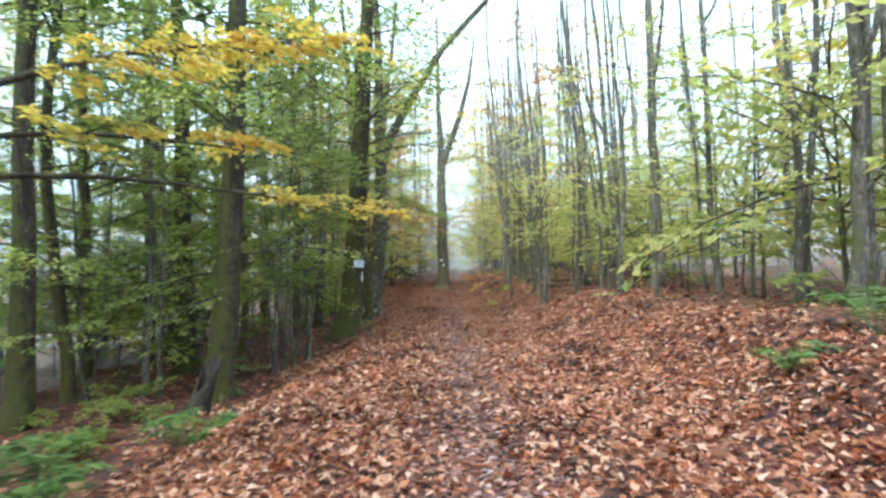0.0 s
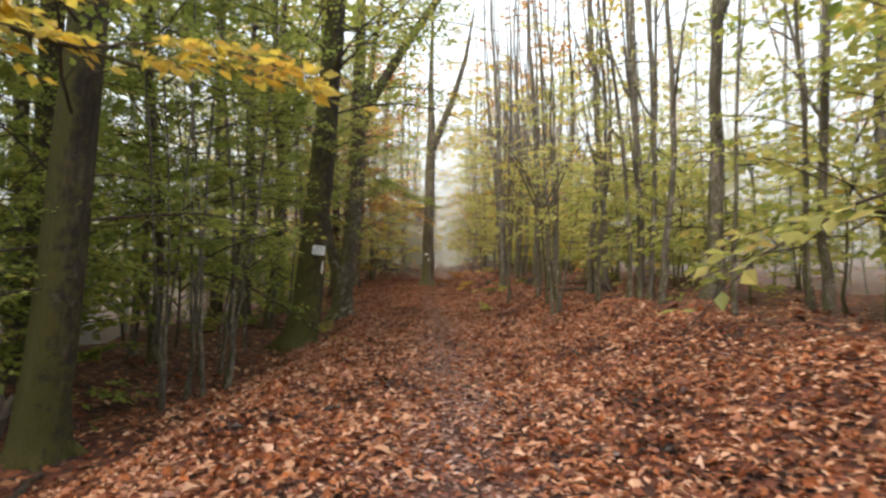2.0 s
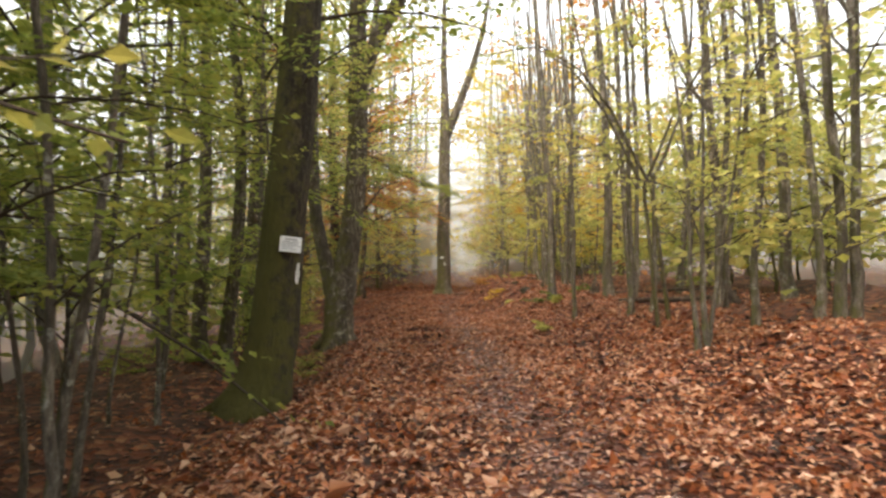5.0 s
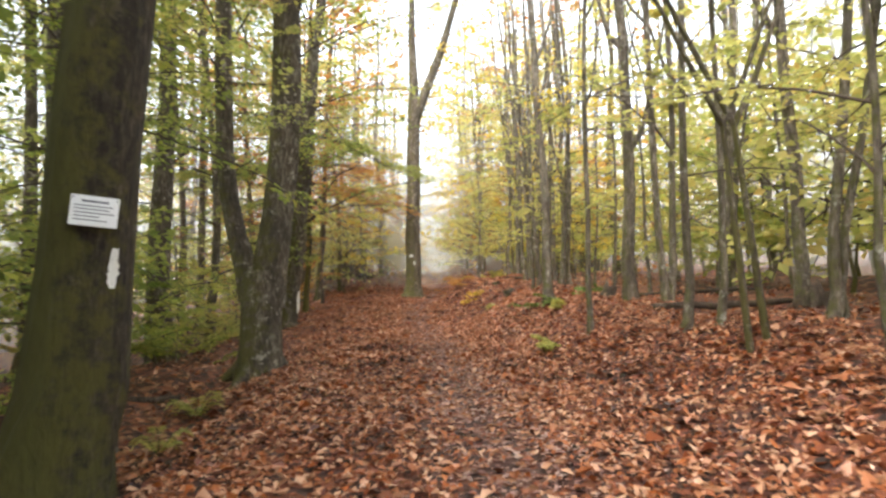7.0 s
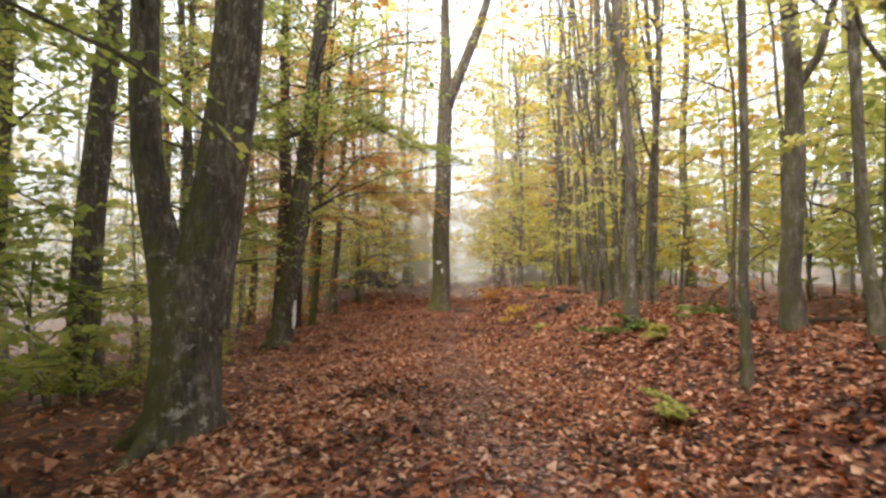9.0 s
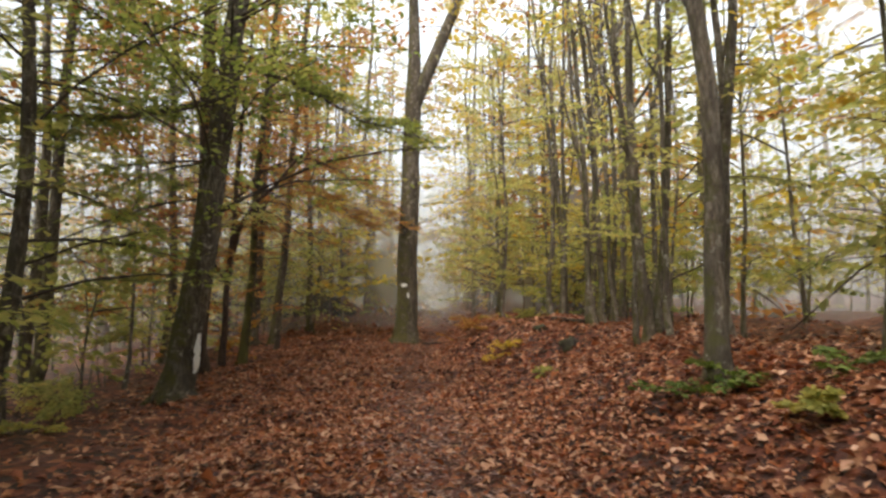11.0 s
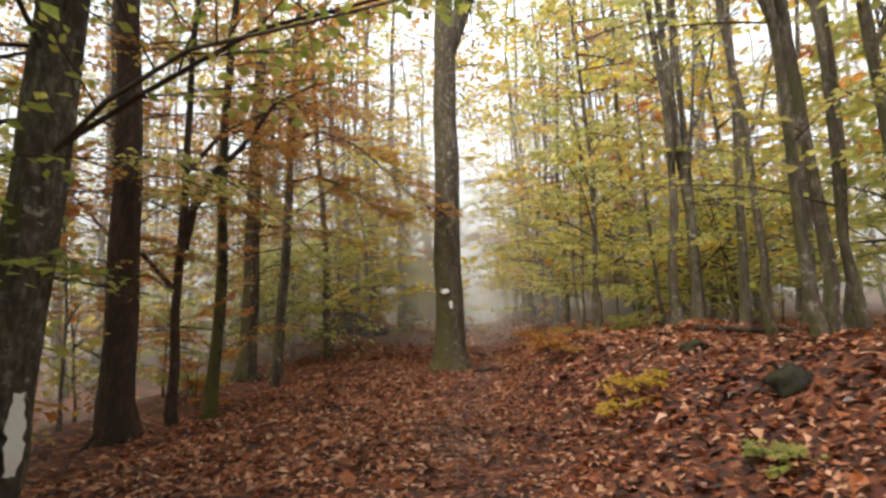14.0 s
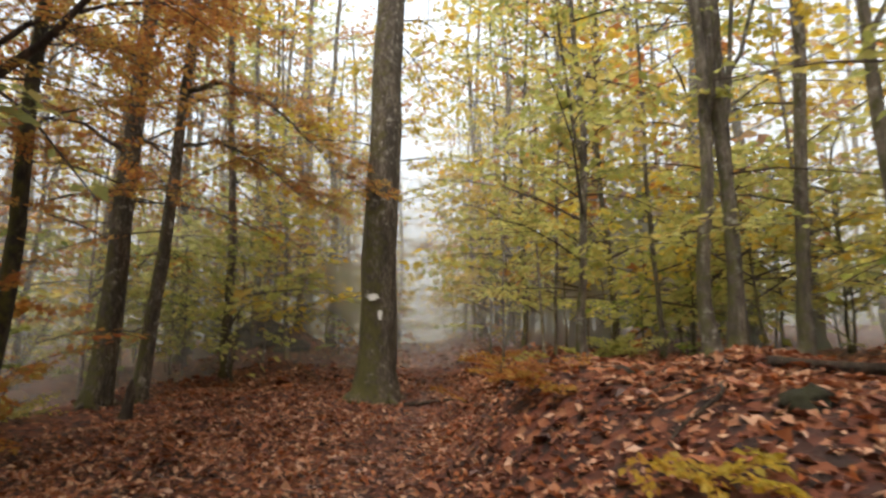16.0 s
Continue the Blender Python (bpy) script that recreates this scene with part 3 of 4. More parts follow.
def middle_tree():
    """The tall tree that stands in the path where it divides."""
    t = Tree(34)
    p = bole(t, 0.80, 9.3, (0.02, 0.0), 1.5, 0.03, 0.72, sides=18)
    roots(t, 0.66, 6)
    e = p[-1]
    a = np.array([e + [0, 0, -0.5], e + [0.05, 0, 1.2], e + [0.0, 0, 3.5], e + [0.1, 0, 7], e + [0.2, 0, 11]])
    t.stem(a, [0.29, 0.23, 0.19, 0.12, 0.04], 10)
    b = np.array([e + [0.05, 0, -0.6], e + [0.7, 0, 1.0], e + [1.5, 0, 3.0], e + [2.3, 0, 5.6], e + [2.9, 0, 9]])
    t.stem(b, [0.27, 0.22, 0.19, 0.13, 0.04], 10)
    dress(t, p, 14, 3.6, 9.0, 2.6, "mid", thin=0.8)
    dress(t, a, 14, e[2], e[2] + 10, 2.6, "mid")
    dress(t, b, 12, e[2], e[2] + 8, 2.4, "mid")
    t.finish("tall_beech_tree", "tall straight beech with white blazes standing where the path divides", at_ground(-0.1, 41.9), bark_grey, leaf_gold, GROUP)


middle_tree()
far_marked, _ = single(-3.7, 57.2, 0.6, 18, (-0.02, 0), bark_grey, leaf_lime, 12, 4, 10, 2.4, "grey beech with a white blaze beyond the mound", 35, "mid")


def coppice(x, y, stems, leaf_mat, label, seed, bark_mat=None, height=13, n=5, length=1.5, z0=1.2, z1=5.5, kind="mid", thin=0.7):
    """Several slim stems out of one foot: (dx, dy, diameter, lean x, lean y)."""
    t = Tree(seed)
    for dx, dy, dia, lx, ly in stems:
        dia *= 0.82
        p = bole(t, dia, height * t.rng.uniform(0.8, 1.05), (lx, ly), 1.5, 0.07, 0.25, (dx, dy, 0), 7)
        dress(t, p, n, z0, z1, length, kind, thin=thin)
        for z in (t.rng.uniform(2.5, 4.0), t.rng.uniform(4.0, 6.5)):
            if height > 8 and dia > 0.08:
                a, up = t.rng.uniform(0, 6.28), t.rng.uniform(1.5, 3.5)
                d = np.array([math.cos(a), math.sin(a), 0.0])
                f = on(p, z)
                t.stem([f, f + d * 0.25 + [0, 0, 0.35], f + d * 0.6 + [0, 0, up * 0.6], f + d * 0.8 + [0, 0, up]], dia * np.array([0.24, 0.2, 0.14, 0.05]), 5)
    t.finish("coppiced_tree" if len(stems) > 1 else "slim_tree", label, at_ground(x, y), bark_mat or bark_slim, leaf_mat, GROUP)


SLIM = "slim grey tree with sparse yellow-green leaves on the bank"
MULTI = "cluster of slim grey stems rising from one foot"
RIGHT = [
    (2.70, 16.7, [(0, 0, 0.09, -0.10, 0), (0.12, 0.05, 0.10, 0.02, 0), (0.2, 0.1, 0.07, 0.12, 0.02)], leaf_lime, MULTI, 5.0, 6),
    (4.75, 17.0, [(0, 0, 0.17, -0.03, 0), (0.25, 0.1, 0.16, 0.02, 0), (-0.2, 0.1, 0.14, -0.06, 0), (0.4, 0.3, 0.12, 0.05, 0)], leaf_lime, MULTI, 15, 3),
    (5.3, 14.9, [(0, 0, 0.38, 0.02, 0)], leaf_lime, SLIM, 16, 4),
    (4.6, 15.3, [(0, 0, 0.18, 0.0, 0)], leaf_lime, SLIM, 15, 3),
    (4.5, 12.4, [(0, 0, 0.10, 0.03, 0)], leaf_lime, SLIM, 9, 4),
    (5.45, 11.8, [(0, 0, 0.17, 0.0, 0), (-0.16, 0.1, 0.10, -0.05, 0)], leaf_lime, MULTI, 14, 4),
    (6.0, 11.4, [(0, 0, 0.09, 0.06, 0)], leaf_green, SLIM, 8, 5),
    (5.85, 9.75, [(0, 0, 0.20, -0.01, 0), (0.18, 0.1, 0.17, 0.04, 0)], leaf_lime, MULTI, 15, 4),
    (5.6, 8.1, [(0, 0, 0.26, -0.04, 0), (0.35, 0.1, 0.22, 0.02, 0), (0.6, -0.1, 0.2, 0.05, 0)], leaf_lime, MULTI, 15, 3),
    (6.6, 7.6, [(0, 0, 0.30, 0.0, 0)], leaf_lime, SLIM, 16, 3),
    (4.0, 17.7, [(0, 0, 0.13, 0.0, 0)], leaf_lime, SLIM, 13, 3),
    (4.15, 19.2, [(0, 0, 0.15, 0.0, 0), (0.2, 0.1, 0.12, 0.05, 0)], leaf_lime, MULTI, 14, 3),
    (3.0, 20.2, [(0, 0, 0.13, -0.01, 0)], leaf_lime, SLIM, 14, 4),
    (3.35, 20.0, [(0, 0, 0.11, 0.02, 0)], leaf_lime, SLIM, 13, 3),
    (2.55, 22.5, [(0, 0, 0.12, 0.0, 0)], leaf_lime, SLIM, 12, 5),
    (3.65, 23.5, [(0, 0, 0.27, -0.01, 0)], leaf_lime, SLIM, 16, 3),
    (3.85, 22.6, [(0, 0, 0.16, -0.03, 0), (0.1, 0.05, 0.15, 0.0, 0)], leaf_lime, MULTI, 15, 3),
    (5.5, 23.8, [(0, 0, 0.20, 0.0, 0), (0.3, 0.2, 0.14, 0.04, 0)], leaf_lime, MULTI, 15, 4),
    (5.25, 21.2, [(0, 0, 0.24, -0.03, 0)], leaf_lime, SLIM, 16, 4),
    (5.9, 20.0, [(0, 0, 0.28, 0.0, 0)], leaf_lime, SLIM, 16, 3),
    (3.55, 27.8, [(0, 0, 0.17, -0.02, 0), (0.2, 0.1, 0.15, 0.02, 0)], leaf_lime, MULTI, 15, 4),
    (3.2, 28.3, [(0, 0, 0.10, -0.04, 0)], leaf_lime, SLIM, 10, 5),
    (2.88, 26.6, [(0, 0, 0.27, -0.02, 0)], leaf_lime, "slim tree with ivy and brambles at its foot", 16, 4),
    (3.2, 29.0, [(0, 0, 0.18, -0.05, 0), (0.2, 0.05, 0.14, 0.0, 0), (-0.1, 0.1, 0.1, -0.12, 0)], leaf_lime, MULTI, 15, 4),
    (4.3, 26.2, [(0, 0, 0.09, -0.06, 0)], leaf_gold, "thin sapling with bright yellow leaves", 7, 8),
    (3.55, 32.3, [(0, 0, 0.16, -0.12, 0), (0.2, 0.0, 0.17, -0.05, 0), (0.35, 0.1, 0.12, 0.03, 0), (0.5, 0, 0.12, -0.22, 0)], leaf_lime, MULTI, 14, 4),
    (4.4, 32.0, [(0, 0, 0.2, -0.05, 0), (0.3, 0.2, 0.14, 0.04, 0)], leaf_lime, MULTI, 15, 4),
    (3.6, 36.0, [(0, 0, 0.20, -0.06, 0), (0.3, 0.1, 0.22, -0.01, 0), (0.5, 0.2, 0.17, 0.04, 0)], leaf_lime, MULTI, 15, 4),
    (4.75, 36.1, [(0, 0, 0.20, 0.0, 0)], leaf_gold, SLIM, 16, 6),
    (3.95, 33.9, [(0, 0, 0.14, -0.06, 0)], leaf_lime, SLIM, 14, 5),
    (5.1, 35.0, [(0, 0, 0.22, 0.0, 0)], leaf_lime, SLIM, 16, 5),
    (1.9, 38.9, [(0, 0, 0.05, 0.03, 0)], leaf_lime, "thin leafy sapling at the path's edge", 4, 10),
]
for i, (x, y, stems, lm, label, height, n) in enumerate(RIGHT):
    if y > 27:
        stems = [(a, b, d, lx * 0.45, ly) for a, b, d, lx, ly in stems]
    coppice(x, y, stems, lm, label, 100 + i, height=height, n=n, z1=min(6.5, height * 0.7))

coppice(2.58, 37.1, [(0, 0, 0.15, -0.02, 0)], leaf_lime, "slim sapling full of yellow-green leaves on the bank", 129, height=9, n=36, length=1.9, z0=0.7, z1=7.5, kind="mid", thin=1.0)

LEAFY = [(2.95, 39.6, leaf_lime), (4.3, 38.6, leaf_lime), (5.5, 33.2, leaf_lime), (6.1, 38.0, leaf_gold), (3.5, 42.6, leaf_lime), (5.2, 44.5, leaf_lime), (2.9, 46.0, leaf_lime),
         (6.4, 30.2, leaf_lime), (5.0, 29.6, leaf_gold), (4.9, 25.6, leaf_lime), (6.3, 27.2, leaf_lime), (6.2, 22.8, leaf_lime), (4.3, 30.8, leaf_lime), (-6.4, 29.4, leaf_lime),
         (-5.6, 33.0, leaf_rust), (-6.5, 36.2, leaf_rust), (-6.9, 44.4, leaf_lime), (-3.4, 47.2, leaf_gold), (-1.9, 51.5, leaf_lime), (-6.0, 47.5, leaf_lime), (-0.6, 55.0, leaf_lime),
         (4.4, 50.0, leaf_gold), (0.3, 60.0, leaf_lime), (6.9, 18.0, leaf_lime), (6.6, 14.0, leaf_green), (7.2, 10.5, leaf_green)]
for i, (x, y, lm) in enumerate(LEAFY):
    r = np.random.default_rng(700 + i)
    coppice(x, y, [(0, 0, r.uniform(0.07, 0.12), r.normal(0, 0.04), 0)], lm, "leafy young tree in autumn yellow and green", 720 + i, height=r.uniform(6, 8.5), n=13, length=2.0, z0=0.7, z1=6.0, kind="bush", thin=1.0)

SHRUBS = [(-4.9, 24.4, leaf_green), (-6.0, 22.8, leaf_lime), (-5.2, 27.4, leaf_lime), (-4.9, 12.0, leaf_green), (-5.4, 38.6, leaf_rust), (-6.2, 33.6, leaf_lime), (-4.6, 21.6, leaf_green)]
for i, (x, y, lm) in enumerate(SHRUBS):
    r = np.random.default_rng(800 + i)
    stems = [(r.normal(0, 0.25), r.normal(0, 0.25), 0.03, r.normal(0, 0.15), r.normal(0, 0.15)) for _ in range(3)]
    coppice(x, y, stems, lm, "low leafy shrub in the hollow beside the path", 820 + i, height=2.0, n=6, length=1.3, z0=0.25, z1=1.8, kind="bush", thin=1.0)


def y_sapling():
    """A sapling that parts into a wide V at head height."""
    t = Tree(60)
    for dx, lean in ((-0.05, -0.07), (0.14, -0.10)):
        h = np.linspace(-0.1, 2.3, 6)
        p = np.stack([dx + lean * h, 0 * h, h], 1)
        t.stem(p, 0.042 - 0.006 * h, 7)
        for s in (-1, 1):
            q = np.array([p[-1], p[-1] + [s * 0.25, 0, 0.5], p[-1] + [s * 0.6, 0.05, 1.3], p[-1] + [s * 1.1, 0.1, 2.0], p[-1] + [s * 1.9, 0.1, 2.5]])
            t.stem(q, [0.03, 0.027, 0.022, 0.016, 0.006], 6)
            dress(t, q, 3, q[1][2], q[-1][2], 1.1, "mid", thin=0.5)
    arch = np.array([[-0.15, 0, 2.2], [-0.5, -0.1, 2.7], [-1.1, -0.15, 2.8], [-1.75, -0.2, 2.5], [-2.3, -0.3, 2.15]])
    t.stem(arch, [0.02, 0.016, 0.012, 0.008, 0.003], 5)
    for k in (1, 2, 3, 4):
        for a in (2.6, 3.8):
            t.add_spray(arch[k], a + t.rng.normal(0, 0.3), t.rng.uniform(0.35, 0.6), -0.3, "near", 0.14)
    t.finish("forked_sapling", "bare forked sapling with a few yellow leaves", at_ground(3.1, 18.9), bark_grey, leaf_lime, GROUP)


y_sapling()

# saplings in the hollow, with pale thin stems
SAPLINGS = [(-3.5, 11.7, 3), (-3.6, 12.7, 3), (-3.5, 13.4, 2), (-4.3, 16.4, 2), (-3.9, 14.6, 2), (-4.7, 18.3, 2), (-5.2, 10.4, 3), (-6.8, 11.2, 2), (-6.2, 16.6, 2), (-3.3, 19.4, 2)]
for i, (x, y, k) in enumerate(SAPLINGS):
    r = np.random.default_rng(200 + i)
    stems = [(r.normal(0, 0.18), r.normal(0, 0.15), r.uniform(0.05, 0.11), r.normal(0.02, 0.06), r.normal(0, 0.04)) for _ in range(k)]
    coppice(x, y, stems, leaf_green, "thin pale sapling stems with layered green leaves", 300 + i, height=8, n=9, length=1.5, z0=1.7 if x > -4.5 else 0.8, z1=6.5, kind="near", thin=0.8)


# the long low branches that hang over the start of the walk
def low_branch():
    t = Tree(71)
    p = bole(t, 0.3, 9, (0.03, -0.02), 1.4, 0.05)
    dress(t, p, 6, 3.8, 7, 2.0)
    return t, p


def overhanging_tree():
    t, p = low_branch()
    for z, end, n, first in ((2.75, (3.7, 1.3, 3.85), 12, 0.42), (2.6, (3.5, 2.7, 2.65), 6, 0.75), (2.65, (2.9, 1.5, 3.05), 7, 0.5)):
        a = on(p, z)
        b = np.array(end)
        s = np.linspace(0, 1, 7)[:, None]
        q = a + (b - a) * s + np.concatenate([0.12 * np.sin(s * 7), 0.1 * np.sin(s * 5), 0.25 * np.sin(s * 3.1)], 1)
        t.stem(q, 0.04 - 0.032 * s[:, 0], 6)
        for j in range(n):
            u = first + (1 - first) * j / max(1, n - 1)
            k = u * 6
            at = np.array([np.interp(k, range(7), q[:, c]) for c in range(3)])
            t.add_spray(at, t.rng.uniform(-0.9, 0.6), t.rng.uniform(0.5, 0.9), -0.05, "near", 0.5)
    t.finish("overhanging_beech", "young beech with golden leaves hanging over the path", at_ground(-4.6, 3.5), bark_mossy, leaf_gold, GROUP)


overhanging_tree()


# ---- the wood behind: a few kinds of tree, repeated ----
def pole_tree(seed, dia, height, leaf_mat, low, high, bark_mat):
    kind = "bush" if height < 6 else "far"
    t = Tree(seed)
    p = bole(t, dia, height, (t.rng.normal(0, 0.02), t.rng.normal(0, 0.02)), 1.4, 0.08, 0.3, sides=7)
    if low:
        dress(t, p, low, 1.0, min(6.0, height), 3.0, kind, thin=0.95)
    dress(t, p, high, height * (0.55 if height > 6 else 0.15), height, 3.0 if height > 6 else 1.7, kind, thin=0.95, pitch=0.3)
    return t


WOOD = "trees of the wood behind"
protos = {}
for key, spec in {
    "bare": [(401, 0.20, 17, leaf_lime, 2, 4, bark_hazed), (402, 0.14, 15, leaf_lime, 3, 3, bark_hazed), (403, 0.26, 19, leaf_lime, 2, 4, bark_hazed), (404, 0.11, 13, leaf_gold, 2, 3, bark_hazed)],
    "green": [(411, 0.28, 15, leaf_green, 16, 12, bark_mossy), (412, 0.16, 12, leaf_green, 16, 8, bark_grey), (413, 0.34, 16, leaf_lime, 15, 11, bark_grey)],
    "autumn": [(421, 0.26, 15, leaf_lime, 15, 10, bark_grey), (422, 0.16, 12, leaf_gold, 14, 7, bark_grey), (423, 0.3, 16, leaf_rust, 14, 10, bark_grey)],
    "bush": [(431, 0.05, 2.8, leaf_lime, 0, 13, bark_grey), (432, 0.06, 3.8, leaf_lime, 4, 12, bark_grey), (433, 0.05, 2.6, leaf_green, 0, 13, bark_grey)],
    "thicket": [(441, 0.05, 2.6, leaf_green, 0, 18, bark_grey), (442, 0.06, 4.6, leaf_green, 8, 16, bark_grey)],
}.items():
    protos[key] = spec
made = {}
LABELS = {"bare": "tall slim trunk with a thin autumn crown", "green": "woodland tree with layered green leaves", "autumn": "woodland tree with yellow and brown autumn leaves",
          "thicket": "dense green undergrowth sapling", "bush": "young leafy undergrowth sapling in yellow-green"}


def plant(key, x, y, rng):
    k = int(rng.integers(len(protos[key])))
    place = at_ground(x, y, 0.05)
    if (key, k) not in made:
        spec = protos[key][k]
        name = "undergrowth_sapling" if key in ("bush", "thicket") else "woodland_tree"
        made[key, k] = pole_tree(*spec).finish(name, LABELS[key], place, spec[6], spec[3], WOOD)
    else:
        s = rng.uniform(0.85, 1.2)
        copy_thing(made[key, k], Matrix.Translation(place) @ Matrix.Rotation(rng.uniform(0, 6.28), 4, "Z") @ Matrix.Scale(s, 4))


def scatter(count, xr, yr, keys, seed, apart=1.2, clear=4.6):
    rng = np.random.default_rng(seed)
    done = []
    tries = 0
    while len(done) < count and tries < count * 30:
        tries += 1
        x, y = rng.uniform(*xr), rng.uniform(*yr)
        if abs(x - float(path_x(y))) < clear or any((x - a) ** 2 + (y - b) ** 2 < apart ** 2 for a, b in done):
            continue
        done.append((x, y))
        plant(keys[int(rng.integers(len(keys)))], x, y, rng)


scatter(50, (6.5, 24), (6, 62), ["bare", "bare", "bare", "bare", "autumn"], 501, 1.5, 6.0)
scatter(24, (5.2, 9.5), (9, 50), ["bush"], 502, 1.0, 4.9)
scatter(10, (9.5, 17), (14, 60), ["bush"], 512, 1.6, 5.2)
scatter(10, (5.4, 9.0), (8, 28), ["bush"], 513, 0.9, 5.0)
scatter(20, (-18, -7.5), (3, 24), ["green", "green", "green", "bare"], 503, 1.5, 6.5)
scatter(24, (-12, -5.6), (5, 26), ["thicket"], 509, 1.1, 5.6)
scatter(30, (-24, -7.5), (24, 60), ["autumn", "autumn", "bare"], 504, 1.8, 6.5)
scatter(16, (-13, -5.5), (26, 54), ["bush"], 505, 1.2, 5.4)
scatter(39, (-22, 24), (48, 72), ["autumn", "bare", "bare"], 506, 1.8, 2.2)
scatter(24, (-12, 14), (45, 66), ["bush", "bush", "autumn"], 507, 1.2, 1.9)
scatter(26, (-8, 11), (47, 72), ["autumn"], 510, 1.3, 1.1)
scatter(9, (-6, 12), (58, 72), ["bush"], 514, 1.1, 0.0)
scatter(14, (-4, 9), (56, 74), ["bare"], 515, 1.2, 0.9)
scatter(34, (6.6, 15), (13, 52), ["bush"], 516, 1.2, 5.6)
scatter(13, (4.4, 8), (35, 47), ["bush"], 520, 1.0, 3.0)
scatter(9, (-9, -4.2), (42, 53), ["bush"], 517, 1.0, 3.6)
scatter(14, (2.4, 10), (41, 56), ["autumn"], 518, 1.5, 1.6)
scatter(9, (-10, -2.5), (45, 58), ["autumn"], 519, 1.6, 2.6)
scatter(6, (-16, 16), (-20, -5), ["green", "autumn"], 508, 2.5, 4.0)


# ---- sign, blazes, stumps, stones ----
def box_mesh(name, w, d, h, mat, bevel=0.004):
    bm = bmesh.new()
    bmesh.ops.create_cube(bm, size=1)
    bmesh.ops.scale(bm, vec=(w, d, h), verts=bm.verts)
    bmesh.ops.bevel(bm, geom=bm.edges[:], offset=bevel, segments=2, affect="EDGES")
    me = bpy.data.meshes.new(name)
    bm.to_mesh(me)
    bm.free()
    me.materials.append(mat)
    return me


def build_sign():
    z0 = gz(-3.05, 17.6)
    root = tagged(new("trail_sign"), "small white notice board nailed to a mossy trunk", "sign")
    c = on(sp, 1.8 - z0)
    root.matrix_basis = pose(-3.05 + c[0] + 0.21, 17.6 + c[1] - 0.345, 1.80, -4, 6, 24)
    b = new("board", box_mesh("board", 0.29, 0.012, 0.21, sign_white))
    b.parent = root
    for i, (w, z) in enumerate(((0.16, 0.065), (0.23, 0.033), (0.21, 0.01), (0.24, -0.015), (0.15, -0.04), (0.20, -0.065))):
        t = new("text_line", box_mesh("text_line", w, 0.002, 0.007 if i else 0.014, sign_ink, 0.0005))
        t.parent, t.location = root, (-0.12 + w / 2 if i else 0, -0.008, z)
    for s in (-1, 1):
        t = new("nail", box_mesh("nail", 0.012, 0.01, 0.012, sign_ink, 0.003))
        t.parent, t.location = root, (0.13 * s, -0.008, 0.085)


build_sign()


def paint_patch(name, label, tree_xy, p, dia, facing, z, w, h, seed):
    """A patch of paint or bare wood that follows the round of a trunk, with a ragged outline."""
    rng = np.random.default_rng(seed)
    cols, rws, v, f = 7, 12, [], []
    base = gz(*tree_xy) - 0.03
    for j in range(rws):
        zz = z + h * (j / (rws - 1) - 0.5)
        c = on(p, zz)
        r = 0.5 * dia * (1 + 0.55 * math.exp(-zz / 0.28)) * 1.12 + 0.012
        half = w / 2 / r * (1.15 - 0.6 * rng.random()) * (0.55 + 0.45 * math.sin(math.pi * (j + 0.5) / rws))
        for i in range(cols):
            a = facing + half * (2 * i / (cols - 1) - 1) + rng.normal(0, 0.015)
            v.append((tree_xy[0] + c[0] + r * math.cos(a), tree_xy[1] + c[1] + r * math.sin(a), base + zz + rng.normal(0, 0.006)))
    for j in range(rws - 1):
        for i in range(cols - 1):
            k = j * cols + i
            f.append((k, k + 1, k + cols + 1, k + cols))
    tagged(new(name, mesh_from(name, v, f, [white_paint])), label, "trail blaze")


paint_patch("trail_blaze", "white painted trail blaze on a mossy trunk", (-3.05, 17.6), sp, 0.65, -0.62, 1.86, 0.08, 0.28, 1)
paint_patch("bare_patch", "pale bare patch low on a grey trunk", (-4.05, 31.4), mp_, 0.5, -0.42, 0.8, 0.17, 0.66, 2)
mid_line = np.array([[0, 0, 0], [0.2, 0, 10.0]])
paint_patch("trail_blaze", "white painted blaze on the tall beech", (-0.1, 41.9), mid_line, 0.76, -1.75, 2.0, 0.24, 0.12, 3)
paint_patch("trail_blaze", "faded white blaze on the tall beech", (-0.1, 41.9), mid_line, 0.76, -1.4, 1.65, 0.10, 0.18, 4)
paint_patch("trail_blaze", "white painted blaze on a far beech", (-3.7, 57.2), np.array([[0, 0, 0], [-0.2, 0, 10.0]]), 0.58, -1.57, 1.1, 0.36, 0.4, 5)


